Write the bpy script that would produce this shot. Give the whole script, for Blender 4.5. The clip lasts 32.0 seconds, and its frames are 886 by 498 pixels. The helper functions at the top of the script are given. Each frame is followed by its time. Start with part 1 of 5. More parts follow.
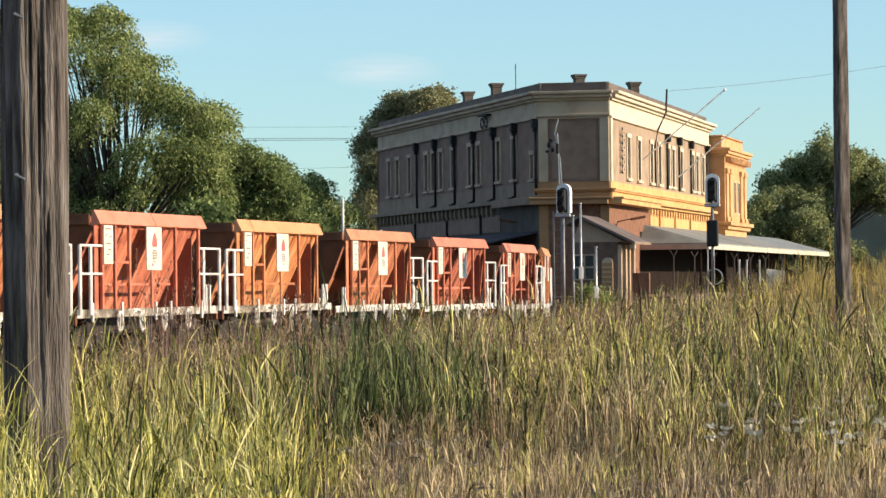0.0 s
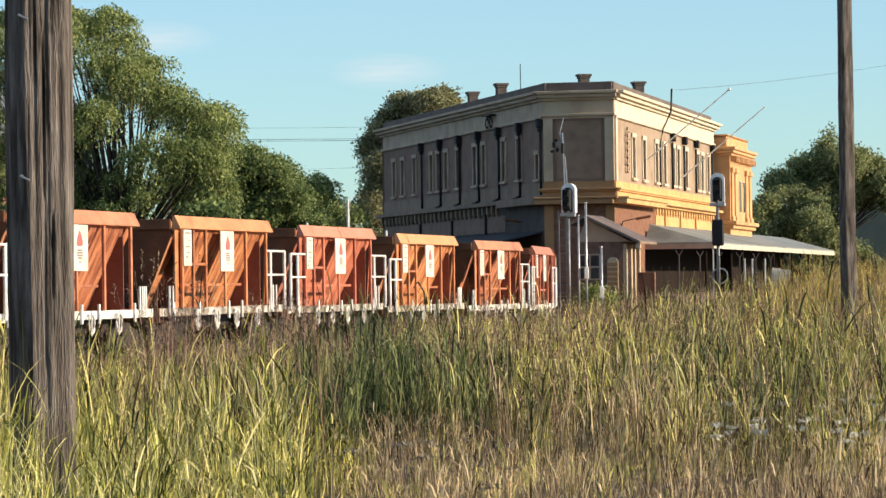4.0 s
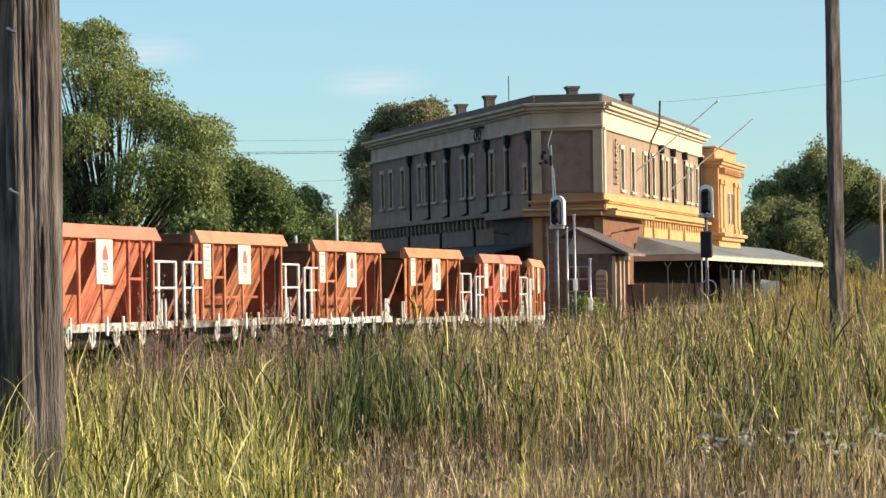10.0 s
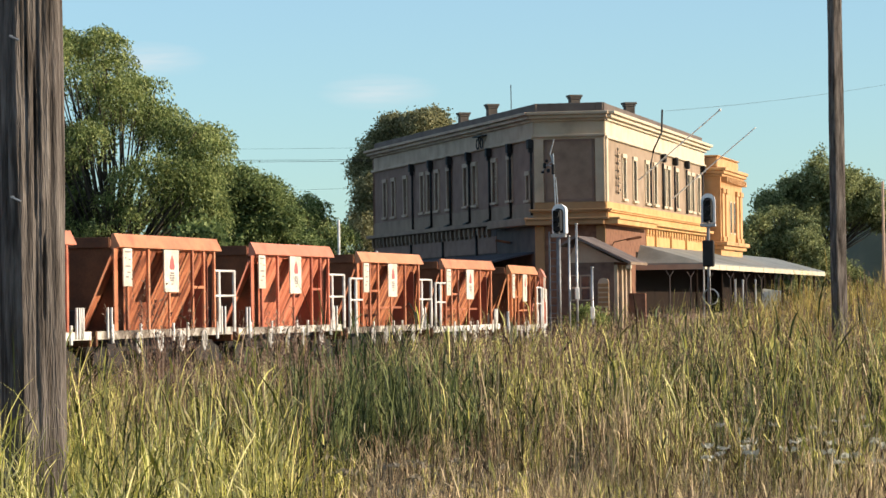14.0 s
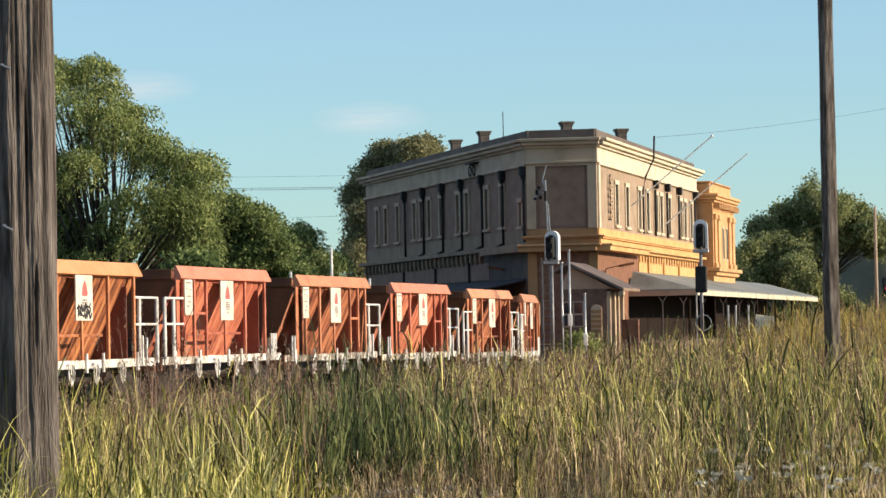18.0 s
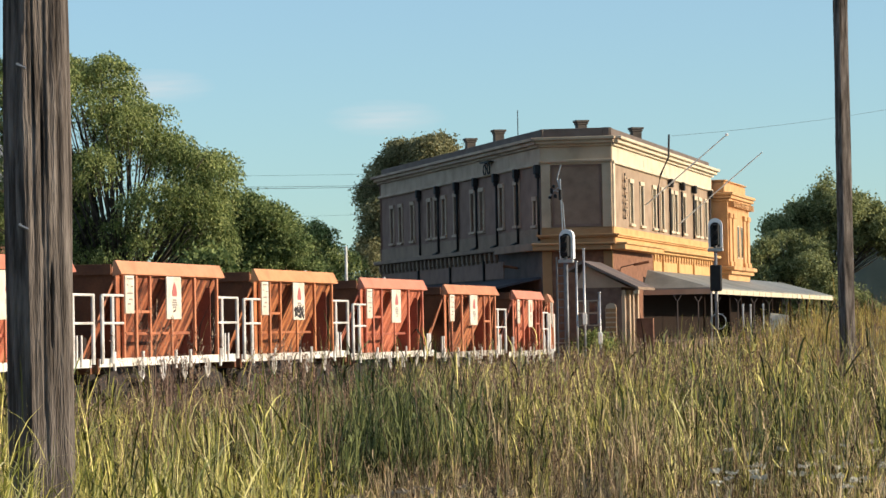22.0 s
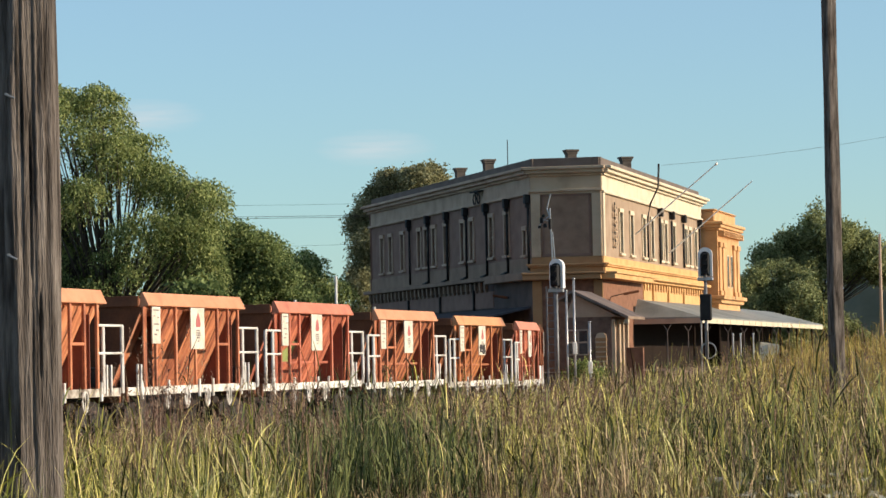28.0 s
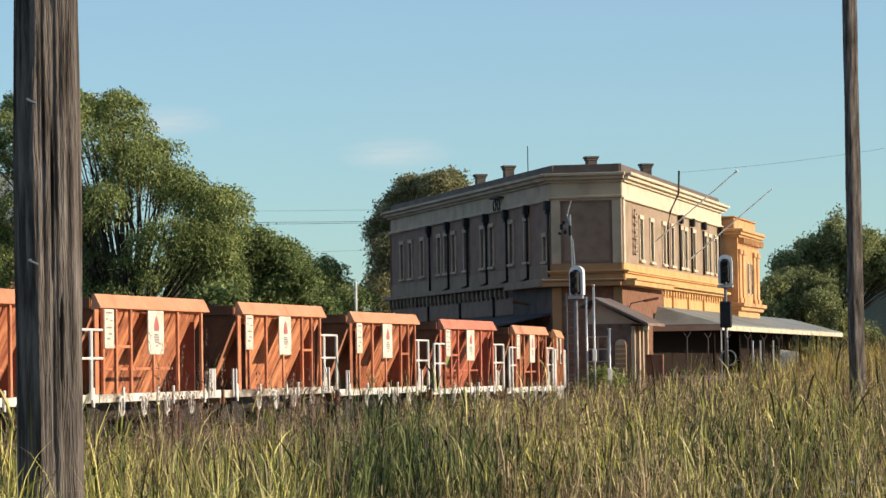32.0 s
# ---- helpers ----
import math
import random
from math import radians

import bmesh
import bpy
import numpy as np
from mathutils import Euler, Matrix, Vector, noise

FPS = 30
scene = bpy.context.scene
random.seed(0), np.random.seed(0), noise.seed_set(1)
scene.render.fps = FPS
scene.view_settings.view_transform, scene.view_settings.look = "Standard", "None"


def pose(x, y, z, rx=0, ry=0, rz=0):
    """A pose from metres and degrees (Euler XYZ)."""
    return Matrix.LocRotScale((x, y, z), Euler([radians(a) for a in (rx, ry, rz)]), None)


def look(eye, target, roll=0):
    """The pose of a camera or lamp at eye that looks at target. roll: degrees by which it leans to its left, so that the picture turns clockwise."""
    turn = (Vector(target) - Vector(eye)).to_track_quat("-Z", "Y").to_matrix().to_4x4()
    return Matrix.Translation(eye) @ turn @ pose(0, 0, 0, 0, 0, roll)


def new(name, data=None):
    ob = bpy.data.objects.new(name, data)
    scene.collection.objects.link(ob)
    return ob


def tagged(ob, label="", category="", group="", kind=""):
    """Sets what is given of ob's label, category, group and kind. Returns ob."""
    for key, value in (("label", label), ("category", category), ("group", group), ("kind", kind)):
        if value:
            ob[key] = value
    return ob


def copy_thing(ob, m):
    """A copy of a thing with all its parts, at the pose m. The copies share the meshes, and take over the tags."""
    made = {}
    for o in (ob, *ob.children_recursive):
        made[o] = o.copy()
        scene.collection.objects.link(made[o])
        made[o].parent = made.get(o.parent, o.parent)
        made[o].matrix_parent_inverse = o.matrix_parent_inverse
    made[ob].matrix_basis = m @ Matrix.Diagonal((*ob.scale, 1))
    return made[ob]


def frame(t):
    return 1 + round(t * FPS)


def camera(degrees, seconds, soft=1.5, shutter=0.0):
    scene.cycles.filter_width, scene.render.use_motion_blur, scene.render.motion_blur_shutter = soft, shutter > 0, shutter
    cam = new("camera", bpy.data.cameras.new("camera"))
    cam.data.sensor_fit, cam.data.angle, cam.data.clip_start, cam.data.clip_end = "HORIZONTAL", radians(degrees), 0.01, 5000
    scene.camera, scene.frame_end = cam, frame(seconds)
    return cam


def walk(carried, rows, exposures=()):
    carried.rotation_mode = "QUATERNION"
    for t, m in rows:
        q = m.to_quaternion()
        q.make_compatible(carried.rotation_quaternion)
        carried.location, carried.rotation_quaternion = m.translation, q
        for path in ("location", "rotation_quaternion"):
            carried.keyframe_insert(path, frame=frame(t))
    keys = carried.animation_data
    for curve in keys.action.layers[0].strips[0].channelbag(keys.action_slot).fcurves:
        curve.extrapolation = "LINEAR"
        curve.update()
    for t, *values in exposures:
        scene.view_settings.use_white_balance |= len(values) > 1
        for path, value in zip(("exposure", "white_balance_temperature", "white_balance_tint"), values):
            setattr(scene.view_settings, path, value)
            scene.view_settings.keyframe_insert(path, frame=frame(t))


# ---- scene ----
cam = camera(16.0, 32.0, soft=1.5)
EYE = (0.0, 0.0, 1.9)
# seconds, sway to the right and up in metres, yaw, pitch, roll of the handheld camera
TURNS = [
    (0, -0.002, 0.000, -0.000, 0.627, 0.600), (0.5, 0.001, -0.002, 0.018, 0.621, 0.703), (1, 0.001, -0.000, -0.001, 0.648, 0.678),
    (1.5, -0.001, 0.001, 0.031, 0.692, 0.570), (2, 0.001, -0.000, 0.039, 0.706, 0.607), (2.5, -0.000, 0.001, 0.027, 0.675, 0.691),
    (3, 0.000, 0.002, 0.124, 0.621, 0.706), (3.5, -0.001, -0.001, 0.107, 0.566, 0.748), (5.5, 0.001, -0.000, 0.127, 0.987, 0.846),
    (6, 0.001, 0.001, 0.050, 0.951, 0.841), (6.5, -0.001, -0.009, -0.129, 0.821, 1.000), (7, -0.001, -0.005, -0.124, 0.747, 1.009),
    (7.5, -0.003, -0.004, -0.038, 0.797, 1.067), (8, -0.003, -0.002, -0.030, 0.881, 1.201), (8.5, -0.003, -0.001, -0.014, 0.835, 1.185),
    (9, -0.001, -0.003, -0.022, 0.839, 0.964), (9.5, 0.000, 0.001, -0.109, 0.865, 0.796), (10, -0.003, -0.000, -0.113, 0.853, 0.901),
    (10.5, -0.001, -0.003, -0.134, 0.947, 0.974), (11, -0.003, 0.001, 0.054, 1.265, 0.972), (11.5, -0.002, -0.002, 0.094, 1.441, 0.890),
    (12, 0.001, -0.001, 0.106, 1.458, 0.970), (12.5, -0.002, -0.000, 0.044, 1.201, 0.762), (13, -0.004, 0.001, 0.172, 0.987, 0.576),
    (13.5, -0.001, -0.006, 0.058, 1.004, 0.854), (14, -0.004, 0.000, -0.078, 1.007, 0.795), (14.5, -0.005, -0.005, -0.184, 0.993, 0.902),
    (16.5, -0.007, 0.003, -0.415, 1.523, 0.965), (17, -0.005, 0.006, -0.407, 1.508, 1.006), (17.5, -0.000, -0.001, -0.312, 1.493, 1.034),
    (18, -0.000, -0.003, -0.218, 1.499, 1.052), (18.5, 0.000, -0.001, -0.179, 1.424, 0.861), (19, -0.002, 0.000, 0.028, 1.448, 0.547),
    (19.5, 0.002, 0.001, 0.281, 1.459, 0.692), (20, -0.002, 0.002, 0.342, 1.552, 0.921), (20.5, -0.002, 0.002, 0.358, 1.588, 0.990),
    (21, -0.000, -0.001, 0.233, 1.507, 1.086), (21.5, -0.004, -0.002, 0.085, 1.489, 1.124), (22, -0.004, -0.000, 0.048, 1.479, 1.043),
    (22.5, -0.000, 0.002, 0.353, 1.496, 0.738), (23, -0.002, 0.001, 0.325, 1.614, 0.941), (23.5, 0.002, -0.002, 0.323, 1.753, 1.041),
    (24, 0.000, 0.001, 0.100, 1.774, 1.023), (24.5, 0.001, 0.004, 0.015, 1.673, 1.109), (26.5, -0.002, 0.003, -0.019, 1.569, 0.868),
    (27, -0.004, -0.001, 0.011, 1.676, 0.991), (27.5, -0.002, 0.007, -0.023, 1.923, 0.951), (28, 0.002, 0.000, -0.143, 2.013, 1.128),
    (28.5, 0.001, 0.002, -0.072, 2.056, 1.110), (29, 0.002, 0.003, -0.058, 2.053, 1.012), (29.5, -0.003, -0.001, 0.054, 2.018, 1.012),
    (30, -0.002, 0.000, 0.367, 2.039, 1.079), (30.5, 0.000, -0.004, 0.629, 2.167, 0.923), (31, -0.005, 0.005, 0.676, 2.154, 0.919),
    (31.5, -0.001, 0.002, 0.551, 2.109, 0.994), (32, -0.003, 0.003, 0.216, 2.131, 0.906),
]
walk(cam, [(t, pose(EYE[0] + x, EYE[1], EYE[2] + z, 90 + p, 0, w) @ pose(0, 0, 0, 0, 0, -r)) for t, x, z, w, p, r in TURNS], exposures=[(0, 0.65), (10, 0.63), (19, 0.5), (32, 0.39)])

# ---------------------------------------------------------------- light
SUN_EL, SUN_AZ = 17.0, 99.5  # degrees; azimuth clockwise from +Y
world = bpy.data.worlds.new("sky")
scene.world = world
world.use_nodes = True
wn = world.node_tree
sky = wn.nodes.new("ShaderNodeTexSky")
sky.sky_type, sky.sun_disc = "NISHITA", False
sky.sun_elevation, sky.sun_rotation = radians(SUN_EL), radians(SUN_AZ)
sky.air_density, sky.dust_density, sky.ozone_density = 1.0, 0.1, 3.0
tint = wn.nodes.new("ShaderNodeMix")
tint.data_type, tint.blend_type = "RGBA", "MULTIPLY"
tint.inputs[0].default_value, tint.inputs[7].default_value = 1.0, (0.70, 1.12, 1.39, 1)
wn.links.new(sky.outputs[0], tint.inputs[6])
veil = wn.nodes.new("ShaderNodeMix")  # thin high haze, the same all over the sky
veil.data_type = "RGBA"
veil.inputs[0].default_value, veil.inputs[7].default_value = 0.5, (2.25, 2.25, 2.0, 1)
wn.links.new(tint.outputs[2], veil.inputs[6])
wn.links.new(veil.outputs[2], wn.nodes["Background"].inputs[0])
wn.nodes["Background"].inputs[1].default_value = 0.13
sun_data = bpy.data.lights.new("sun", "SUN")
sun_data.energy, sun_data.angle, sun_data.color = 5.0, radians(0.53), (1.0, 0.84, 0.64)
sun = new("sun", sun_data)
sa, se = radians(SUN_AZ), radians(SUN_EL)
sun.matrix_world = look((0, 0, 60), (-math.sin(sa) * math.cos(se), -math.cos(sa) * math.cos(se), 60 - math.sin(se)))


# ---------------------------------------------------------------- materials
def material(name, stops, scale=4.0, rough=0.8, metal=0.0, bump=0.15, fine=40.0, stretch=(1, 1, 1), island=0.0, random_=0.0, detail=6.0, spec=0.3, space="Object"):
    """stops: colours from dark to light along two scales of noise; island, random_: shift by piece."""
    m = bpy.data.materials.new(name)
    m.use_nodes = True
    n, l = m.node_tree.nodes, m.node_tree.links
    b = n["Principled BSDF"]
    b.inputs["Roughness"].default_value, b.inputs["Metallic"].default_value = rough, metal
    b.inputs["Specular IOR Level"].default_value = spec
    tc, mp = n.new("ShaderNodeTexCoord"), n.new("ShaderNodeMapping")
    mp.inputs["Scale"].default_value = stretch
    l.new(tc.outputs[space], mp.inputs[0])
    big, small, mix = n.new("ShaderNodeTexNoise"), n.new("ShaderNodeTexNoise"), n.new("ShaderNodeMath")
    big.inputs["Scale"].default_value, small.inputs["Scale"].default_value = scale, fine
    big.inputs["Detail"].default_value = detail
    l.new(mp.outputs[0], big.inputs[0]), l.new(mp.outputs[0], small.inputs[0])
    mix.operation = "MULTIPLY_ADD"
    l.new(small.outputs[0], mix.inputs[0])
    mix.inputs[1].default_value = 0.35
    sub = n.new("ShaderNodeMath")
    sub.operation = "MULTIPLY_ADD"
    l.new(big.outputs[0], sub.inputs[0])
    sub.inputs[1].default_value, sub.inputs[2].default_value = 1.3, -0.33
    l.new(sub.outputs[0], mix.inputs[2])
    value = mix.outputs[0]
    if island or random_:
        src = n.new("ShaderNodeNewGeometry").outputs["Random Per Island"] if island else n.new("ShaderNodeObjectInfo").outputs["Random"]
        add = n.new("ShaderNodeMath")
        add.operation = "MULTIPLY_ADD"
        l.new(src, add.inputs[0])
        add.inputs[1].default_value = island or random_
        low = n.new("ShaderNodeMath")
        low.operation = "SUBTRACT"
        l.new(value, low.inputs[0])
        low.inputs[1].default_value = (island or random_) / 2
        l.new(low.outputs[0], add.inputs[2])
        value = add.outputs[0]
    ramp = n.new("ShaderNodeValToRGB")
    el = ramp.color_ramp.elements
    while len(el) < len(stops):
        el.new(0.5)
    for i, c in enumerate(stops):
        el[i].position = 0.15 + 0.7 * i / max(1, len(stops) - 1)
        el[i].color = (*c, 1)
    l.new(value, ramp.inputs[0])
    l.new(ramp.outputs[0], b.inputs["Base Color"])
    if bump:
        bp = n.new("ShaderNodeBump")
        bp.inputs["Strength"].default_value, bp.inputs["Distance"].default_value = bump, 0.02
        l.new(small.outputs[0], bp.inputs["Height"])
        l.new(bp.outputs[0], b.inputs["Normal"])
    return m


def leafy(name, stops, scale, island, through_=0.3, rough=0.6, spec=0.12):
    """Foliage: the same with light coming through the blades."""
    m = material(name, stops, scale=scale, rough=rough, bump=0, fine=scale * 9, island=island, spec=spec)
    n, l = m.node_tree.nodes, m.node_tree.links
    b, tr, ad = n["Principled BSDF"], n.new("ShaderNodeBsdfTranslucent"), n.new("ShaderNodeMixShader")
    ramp = [x for x in n if x.type == "VALTORGB"][0]
    l.new(ramp.outputs[0], tr.inputs[0])
    ad.inputs[0].default_value = through_
    l.new(b.outputs[0], ad.inputs[1]), l.new(tr.outputs[0], ad.inputs[2])
    l.new(ad.outputs[0], n["Material Output"].inputs[0])
    return m


def wisp(name):
    """Thin cloud: white where two scales of noise thicken, clear elsewhere and at its rim."""
    m = bpy.data.materials.new(name)
    m.use_nodes = True
    n, l = m.node_tree.nodes, m.node_tree.links
    n.remove(n["Principled BSDF"])
    tc, gr, no, mul, ramp = n.new("ShaderNodeTexCoord"), n.new("ShaderNodeTexGradient"), n.new("ShaderNodeTexNoise"), n.new("ShaderNodeMath"), n.new("ShaderNodeMapRange")
    gr.gradient_type = "SPHERICAL"
    no.inputs["Scale"].default_value, no.inputs["Detail"].default_value = 2.2, 5.0
    mp = n.new("ShaderNodeMapping")
    mp.inputs["Scale"].default_value = (0.6, 1, 2.0)
    l.new(tc.outputs["Object"], gr.inputs[0]), l.new(tc.outputs["Object"], mp.inputs[0]), l.new(mp.outputs[0], no.inputs[0])
    mul.operation = "MULTIPLY"
    l.new(gr.outputs["Fac"], mul.inputs[0]), l.new(no.outputs[0], mul.inputs[1])
    ramp.inputs["From Min"].default_value, ramp.inputs["From Max"].default_value, ramp.inputs["To Max"].default_value = 0.06, 0.5, 0.5
    l.new(mul.outputs[0], ramp.inputs[0])
    tr, em, mx = n.new("ShaderNodeBsdfTransparent"), n.new("ShaderNodeEmission"), n.new("ShaderNodeMixShader")
    em.inputs[0].default_value, em.inputs[1].default_value = (0.92, 0.97, 1.0, 1), 0.58
    l.new(ramp.outputs[0], mx.inputs[0]), l.new(tr.outputs[0], mx.inputs[1]), l.new(em.outputs[0], mx.inputs[2])
    l.new(mx.outputs[0], n["Material Output"].inputs[0])
    return m


M_CLOUD = wisp("thin_cloud")
M_GROUND = material("soil_and_litter", [(0.025, 0.019, 0.012), (0.055, 0.042, 0.025), (0.11, 0.085, 0.05)], scale=0.6, fine=9, rough=0.95)
M_BALLAST = material("ballast_stone", [(0.07, 0.06, 0.055), (0.2, 0.17, 0.15), (0.3, 0.27, 0.24)], scale=6, fine=30, rough=0.95, bump=0.6)
M_RAIL = material("rail_steel", [(0.08, 0.05, 0.035), (0.18, 0.12, 0.09)], rough=0.5, metal=0.6)
M_SLEEPER = material("sleeper_wood", [(0.06, 0.045, 0.035), (0.14, 0.11, 0.09)], rough=0.95)
M_ORANGE = material("faded_orange_paint", [(0.2, 0.06, 0.032), (0.5, 0.18, 0.085), (0.62, 0.27, 0.14)], scale=0.9, fine=14, rough=0.55, bump=0.08, random_=0.3, detail=8)
M_COPING = material("sunbleached_orange_paint", [(0.38, 0.145, 0.075), (0.55, 0.23, 0.115), (0.62, 0.29, 0.155)], scale=1.5, fine=20, rough=0.55, bump=0.08, random_=0.3)
# Ore stain, and the shade of the wagon ends mixed into the same brown.
M_RUST = material("ore_stained_hopper_steel", [(0.07, 0.03, 0.017), (0.14, 0.055, 0.027), (0.24, 0.09, 0.04)], scale=1.1, fine=16, rough=0.8, random_=0.2)
M_WHITE = material("white_rail_paint", [(0.3, 0.25, 0.2), (0.66, 0.63, 0.58), (0.8, 0.79, 0.76)], scale=1.6, fine=25, rough=0.5, bump=0.05)
M_BOARD = material("cream_sign_plate", [(0.42, 0.36, 0.28), (0.64, 0.59, 0.48), (0.74, 0.7, 0.6)], scale=1.5, fine=12, rough=0.5, bump=0.03)
M_SHEET = material("streaked_orange_hopper_paint", [(0.05, 0.02, 0.014), (0.3, 0.095, 0.048), (0.58, 0.225, 0.105), (0.66, 0.31, 0.16)], scale=1.6, fine=16, stretch=(2.2, 0.7, 0.5), rough=0.6, bump=0.15, random_=0.35, detail=9)
M_SILL = material("chipped_white_sill_paint", [(0.07, 0.052, 0.04), (0.22, 0.18, 0.14), (0.56, 0.51, 0.44), (0.74, 0.71, 0.65), (0.78, 0.75, 0.7)], scale=1.1, fine=14, rough=0.6, bump=0.1, random_=0.4, detail=8)
M_FADED = material("worn_plate_lettering", [(0.16, 0.13, 0.12), (0.34, 0.28, 0.25)], rough=0.6, bump=0)
M_GREENPAINT = material("pale_green_spray_paint", [(0.22, 0.26, 0.08), (0.36, 0.42, 0.16)], rough=0.6, bump=0)
M_RED = material("red_sign_paint", [(0.36, 0.09, 0.08), (0.5, 0.17, 0.15)], rough=0.5, bump=0)
M_INK = material("dark_lettering", [(0.04, 0.04, 0.04), (0.1, 0.09, 0.09)], rough=0.6, bump=0)
M_BOGIE = material("oily_bogie_steel", [(0.012, 0.01, 0.009), (0.045, 0.032, 0.026)], rough=0.7)
M_POLE = material("weathered_pole_wood", [(0.014, 0.011, 0.009), (0.075, 0.062, 0.053), (0.165, 0.14, 0.122), (0.27, 0.235, 0.205)], scale=2.2, fine=13, stretch=(9, 9, 0.75), rough=0.95, bump=1.0, detail=9, spec=0.1)
M_GALV = material("galvanised_steel", [(0.28, 0.28, 0.28), (0.5, 0.5, 0.49)], rough=0.45, metal=0.7, bump=0.03)
M_BLACK = material("matt_black_paint", [(0.008, 0.008, 0.008), (0.02, 0.02, 0.02)], rough=0.7, bump=0.02)
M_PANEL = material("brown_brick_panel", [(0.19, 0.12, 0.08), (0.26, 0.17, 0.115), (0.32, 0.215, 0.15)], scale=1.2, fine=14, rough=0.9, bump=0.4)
# One wall render in two tones: dark for shaded sides, light for the sunlit one.
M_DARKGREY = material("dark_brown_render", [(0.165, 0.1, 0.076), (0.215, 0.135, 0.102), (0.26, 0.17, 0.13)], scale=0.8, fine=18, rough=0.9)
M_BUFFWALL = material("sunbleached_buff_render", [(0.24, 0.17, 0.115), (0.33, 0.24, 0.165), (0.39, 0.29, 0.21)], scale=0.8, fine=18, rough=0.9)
M_PAVILION = material("orange_ochre_stucco", [(0.42, 0.22, 0.095), (0.56, 0.32, 0.145), (0.63, 0.395, 0.2)], scale=0.7, fine=16, rough=0.85)
M_PARAPET = material("sooty_parapet_render", [(0.10, 0.078, 0.064), (0.14, 0.11, 0.092), (0.18, 0.145, 0.12)], scale=0.8, fine=18, rough=0.9)
# Ochre stucco with shade put into the colour, mainly for the canted corner.
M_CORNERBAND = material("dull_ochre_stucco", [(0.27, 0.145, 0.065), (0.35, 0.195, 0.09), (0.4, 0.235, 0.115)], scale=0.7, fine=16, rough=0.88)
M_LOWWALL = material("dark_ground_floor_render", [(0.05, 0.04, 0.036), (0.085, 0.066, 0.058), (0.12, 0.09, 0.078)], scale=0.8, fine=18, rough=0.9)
M_HUTBRICK = material("brown_hut_brick", [(0.085, 0.055, 0.042), (0.15, 0.095, 0.072), (0.2, 0.13, 0.1)], scale=2.5, fine=22, rough=0.9)
M_MAST = material("dull_steel_mast", [(0.12, 0.12, 0.12), (0.26, 0.26, 0.26)], rough=0.55, metal=0.5, bump=0.03)
# Orange steel darkened to red-brown, the front bulkhead's shade in its colour.
M_REDSHADE = material("red_oxide_steel", [(0.12, 0.04, 0.026), (0.2, 0.066, 0.042), (0.3, 0.105, 0.065)], scale=1.1, fine=16, rough=0.75, random_=0.2)
M_BROWNROOF = material("rusting_brown_sheet", [(0.09, 0.07, 0.06), (0.16, 0.12, 0.1), (0.22, 0.17, 0.14)], scale=0.6, fine=12, rough=0.7, metal=0.1)
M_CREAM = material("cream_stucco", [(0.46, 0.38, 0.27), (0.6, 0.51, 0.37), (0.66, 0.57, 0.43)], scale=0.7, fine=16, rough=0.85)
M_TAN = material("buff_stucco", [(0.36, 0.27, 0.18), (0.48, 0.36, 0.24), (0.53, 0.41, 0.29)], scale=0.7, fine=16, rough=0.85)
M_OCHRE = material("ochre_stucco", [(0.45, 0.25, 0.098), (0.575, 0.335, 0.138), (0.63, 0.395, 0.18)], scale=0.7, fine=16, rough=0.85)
M_ROOF = material("corrugated_grey_roof", [(0.15, 0.155, 0.14), (0.26, 0.265, 0.24), (0.34, 0.345, 0.315)], scale=0.5, fine=12, rough=0.6, metal=0.2)
M_SLATE = material("dark_slate_sheet", [(0.02, 0.021, 0.026), (0.04, 0.043, 0.054), (0.06, 0.064, 0.078)], scale=0.5, fine=12, rough=0.7)
M_BRICK = material("red_brick", [(0.12, 0.055, 0.035), (0.21, 0.10, 0.06), (0.27, 0.14, 0.085)], scale=2.5, fine=22, rough=0.9)
M_GLASS = material("dark_window_glass", [(0.02, 0.022, 0.025), (0.05, 0.055, 0.06)], rough=0.08, bump=0, spec=0.6)
M_CHIMNEY = material("sooty_brick", [(0.05, 0.042, 0.035), (0.09, 0.074, 0.062), (0.14, 0.115, 0.095)], scale=2.5, fine=22, rough=0.9)
# Weathered grey for boards; on the track side, cream trim toned down as shade.
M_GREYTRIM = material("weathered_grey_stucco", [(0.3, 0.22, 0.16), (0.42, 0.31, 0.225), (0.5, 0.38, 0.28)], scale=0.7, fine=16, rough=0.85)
# Near-black base colour that paints the deep shade under the canopies.
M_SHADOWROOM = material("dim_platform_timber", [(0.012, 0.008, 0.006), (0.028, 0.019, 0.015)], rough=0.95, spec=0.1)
M_BARK = material("tree_bark", [(0.03, 0.024, 0.018), (0.08, 0.063, 0.048), (0.16, 0.13, 0.1)], scale=3, fine=20, stretch=(3, 3, 0.5), rough=0.95, bump=0.5)
M_PEPPER = leafy("peppertree_leaves", [(0.075, 0.105, 0.036), (0.215, 0.268, 0.088), (0.45, 0.48, 0.19)], 0.5, 0.85, 0.4)
M_DEEPGREEN = leafy("dark_green_leaves", [(0.06, 0.09, 0.03), (0.15, 0.2, 0.068), (0.31, 0.36, 0.14)], 0.4, 0.85, 0.4)
M_OLIVE = leafy("soft_olive_leaves", [(0.1, 0.12, 0.05), (0.23, 0.255, 0.105), (0.4, 0.42, 0.2)], 0.4, 0.8, 0.4)
M_GUM = leafy("gum_leaves", [(0.12, 0.125, 0.06), (0.25, 0.24, 0.12), (0.4, 0.38, 0.21)], 0.4, 0.8, 0.4)
M_DRYLEAF = leafy("dead_brown_leaves", [(0.10, 0.05, 0.025), (0.2, 0.10, 0.05)], 0.5, 0.5)
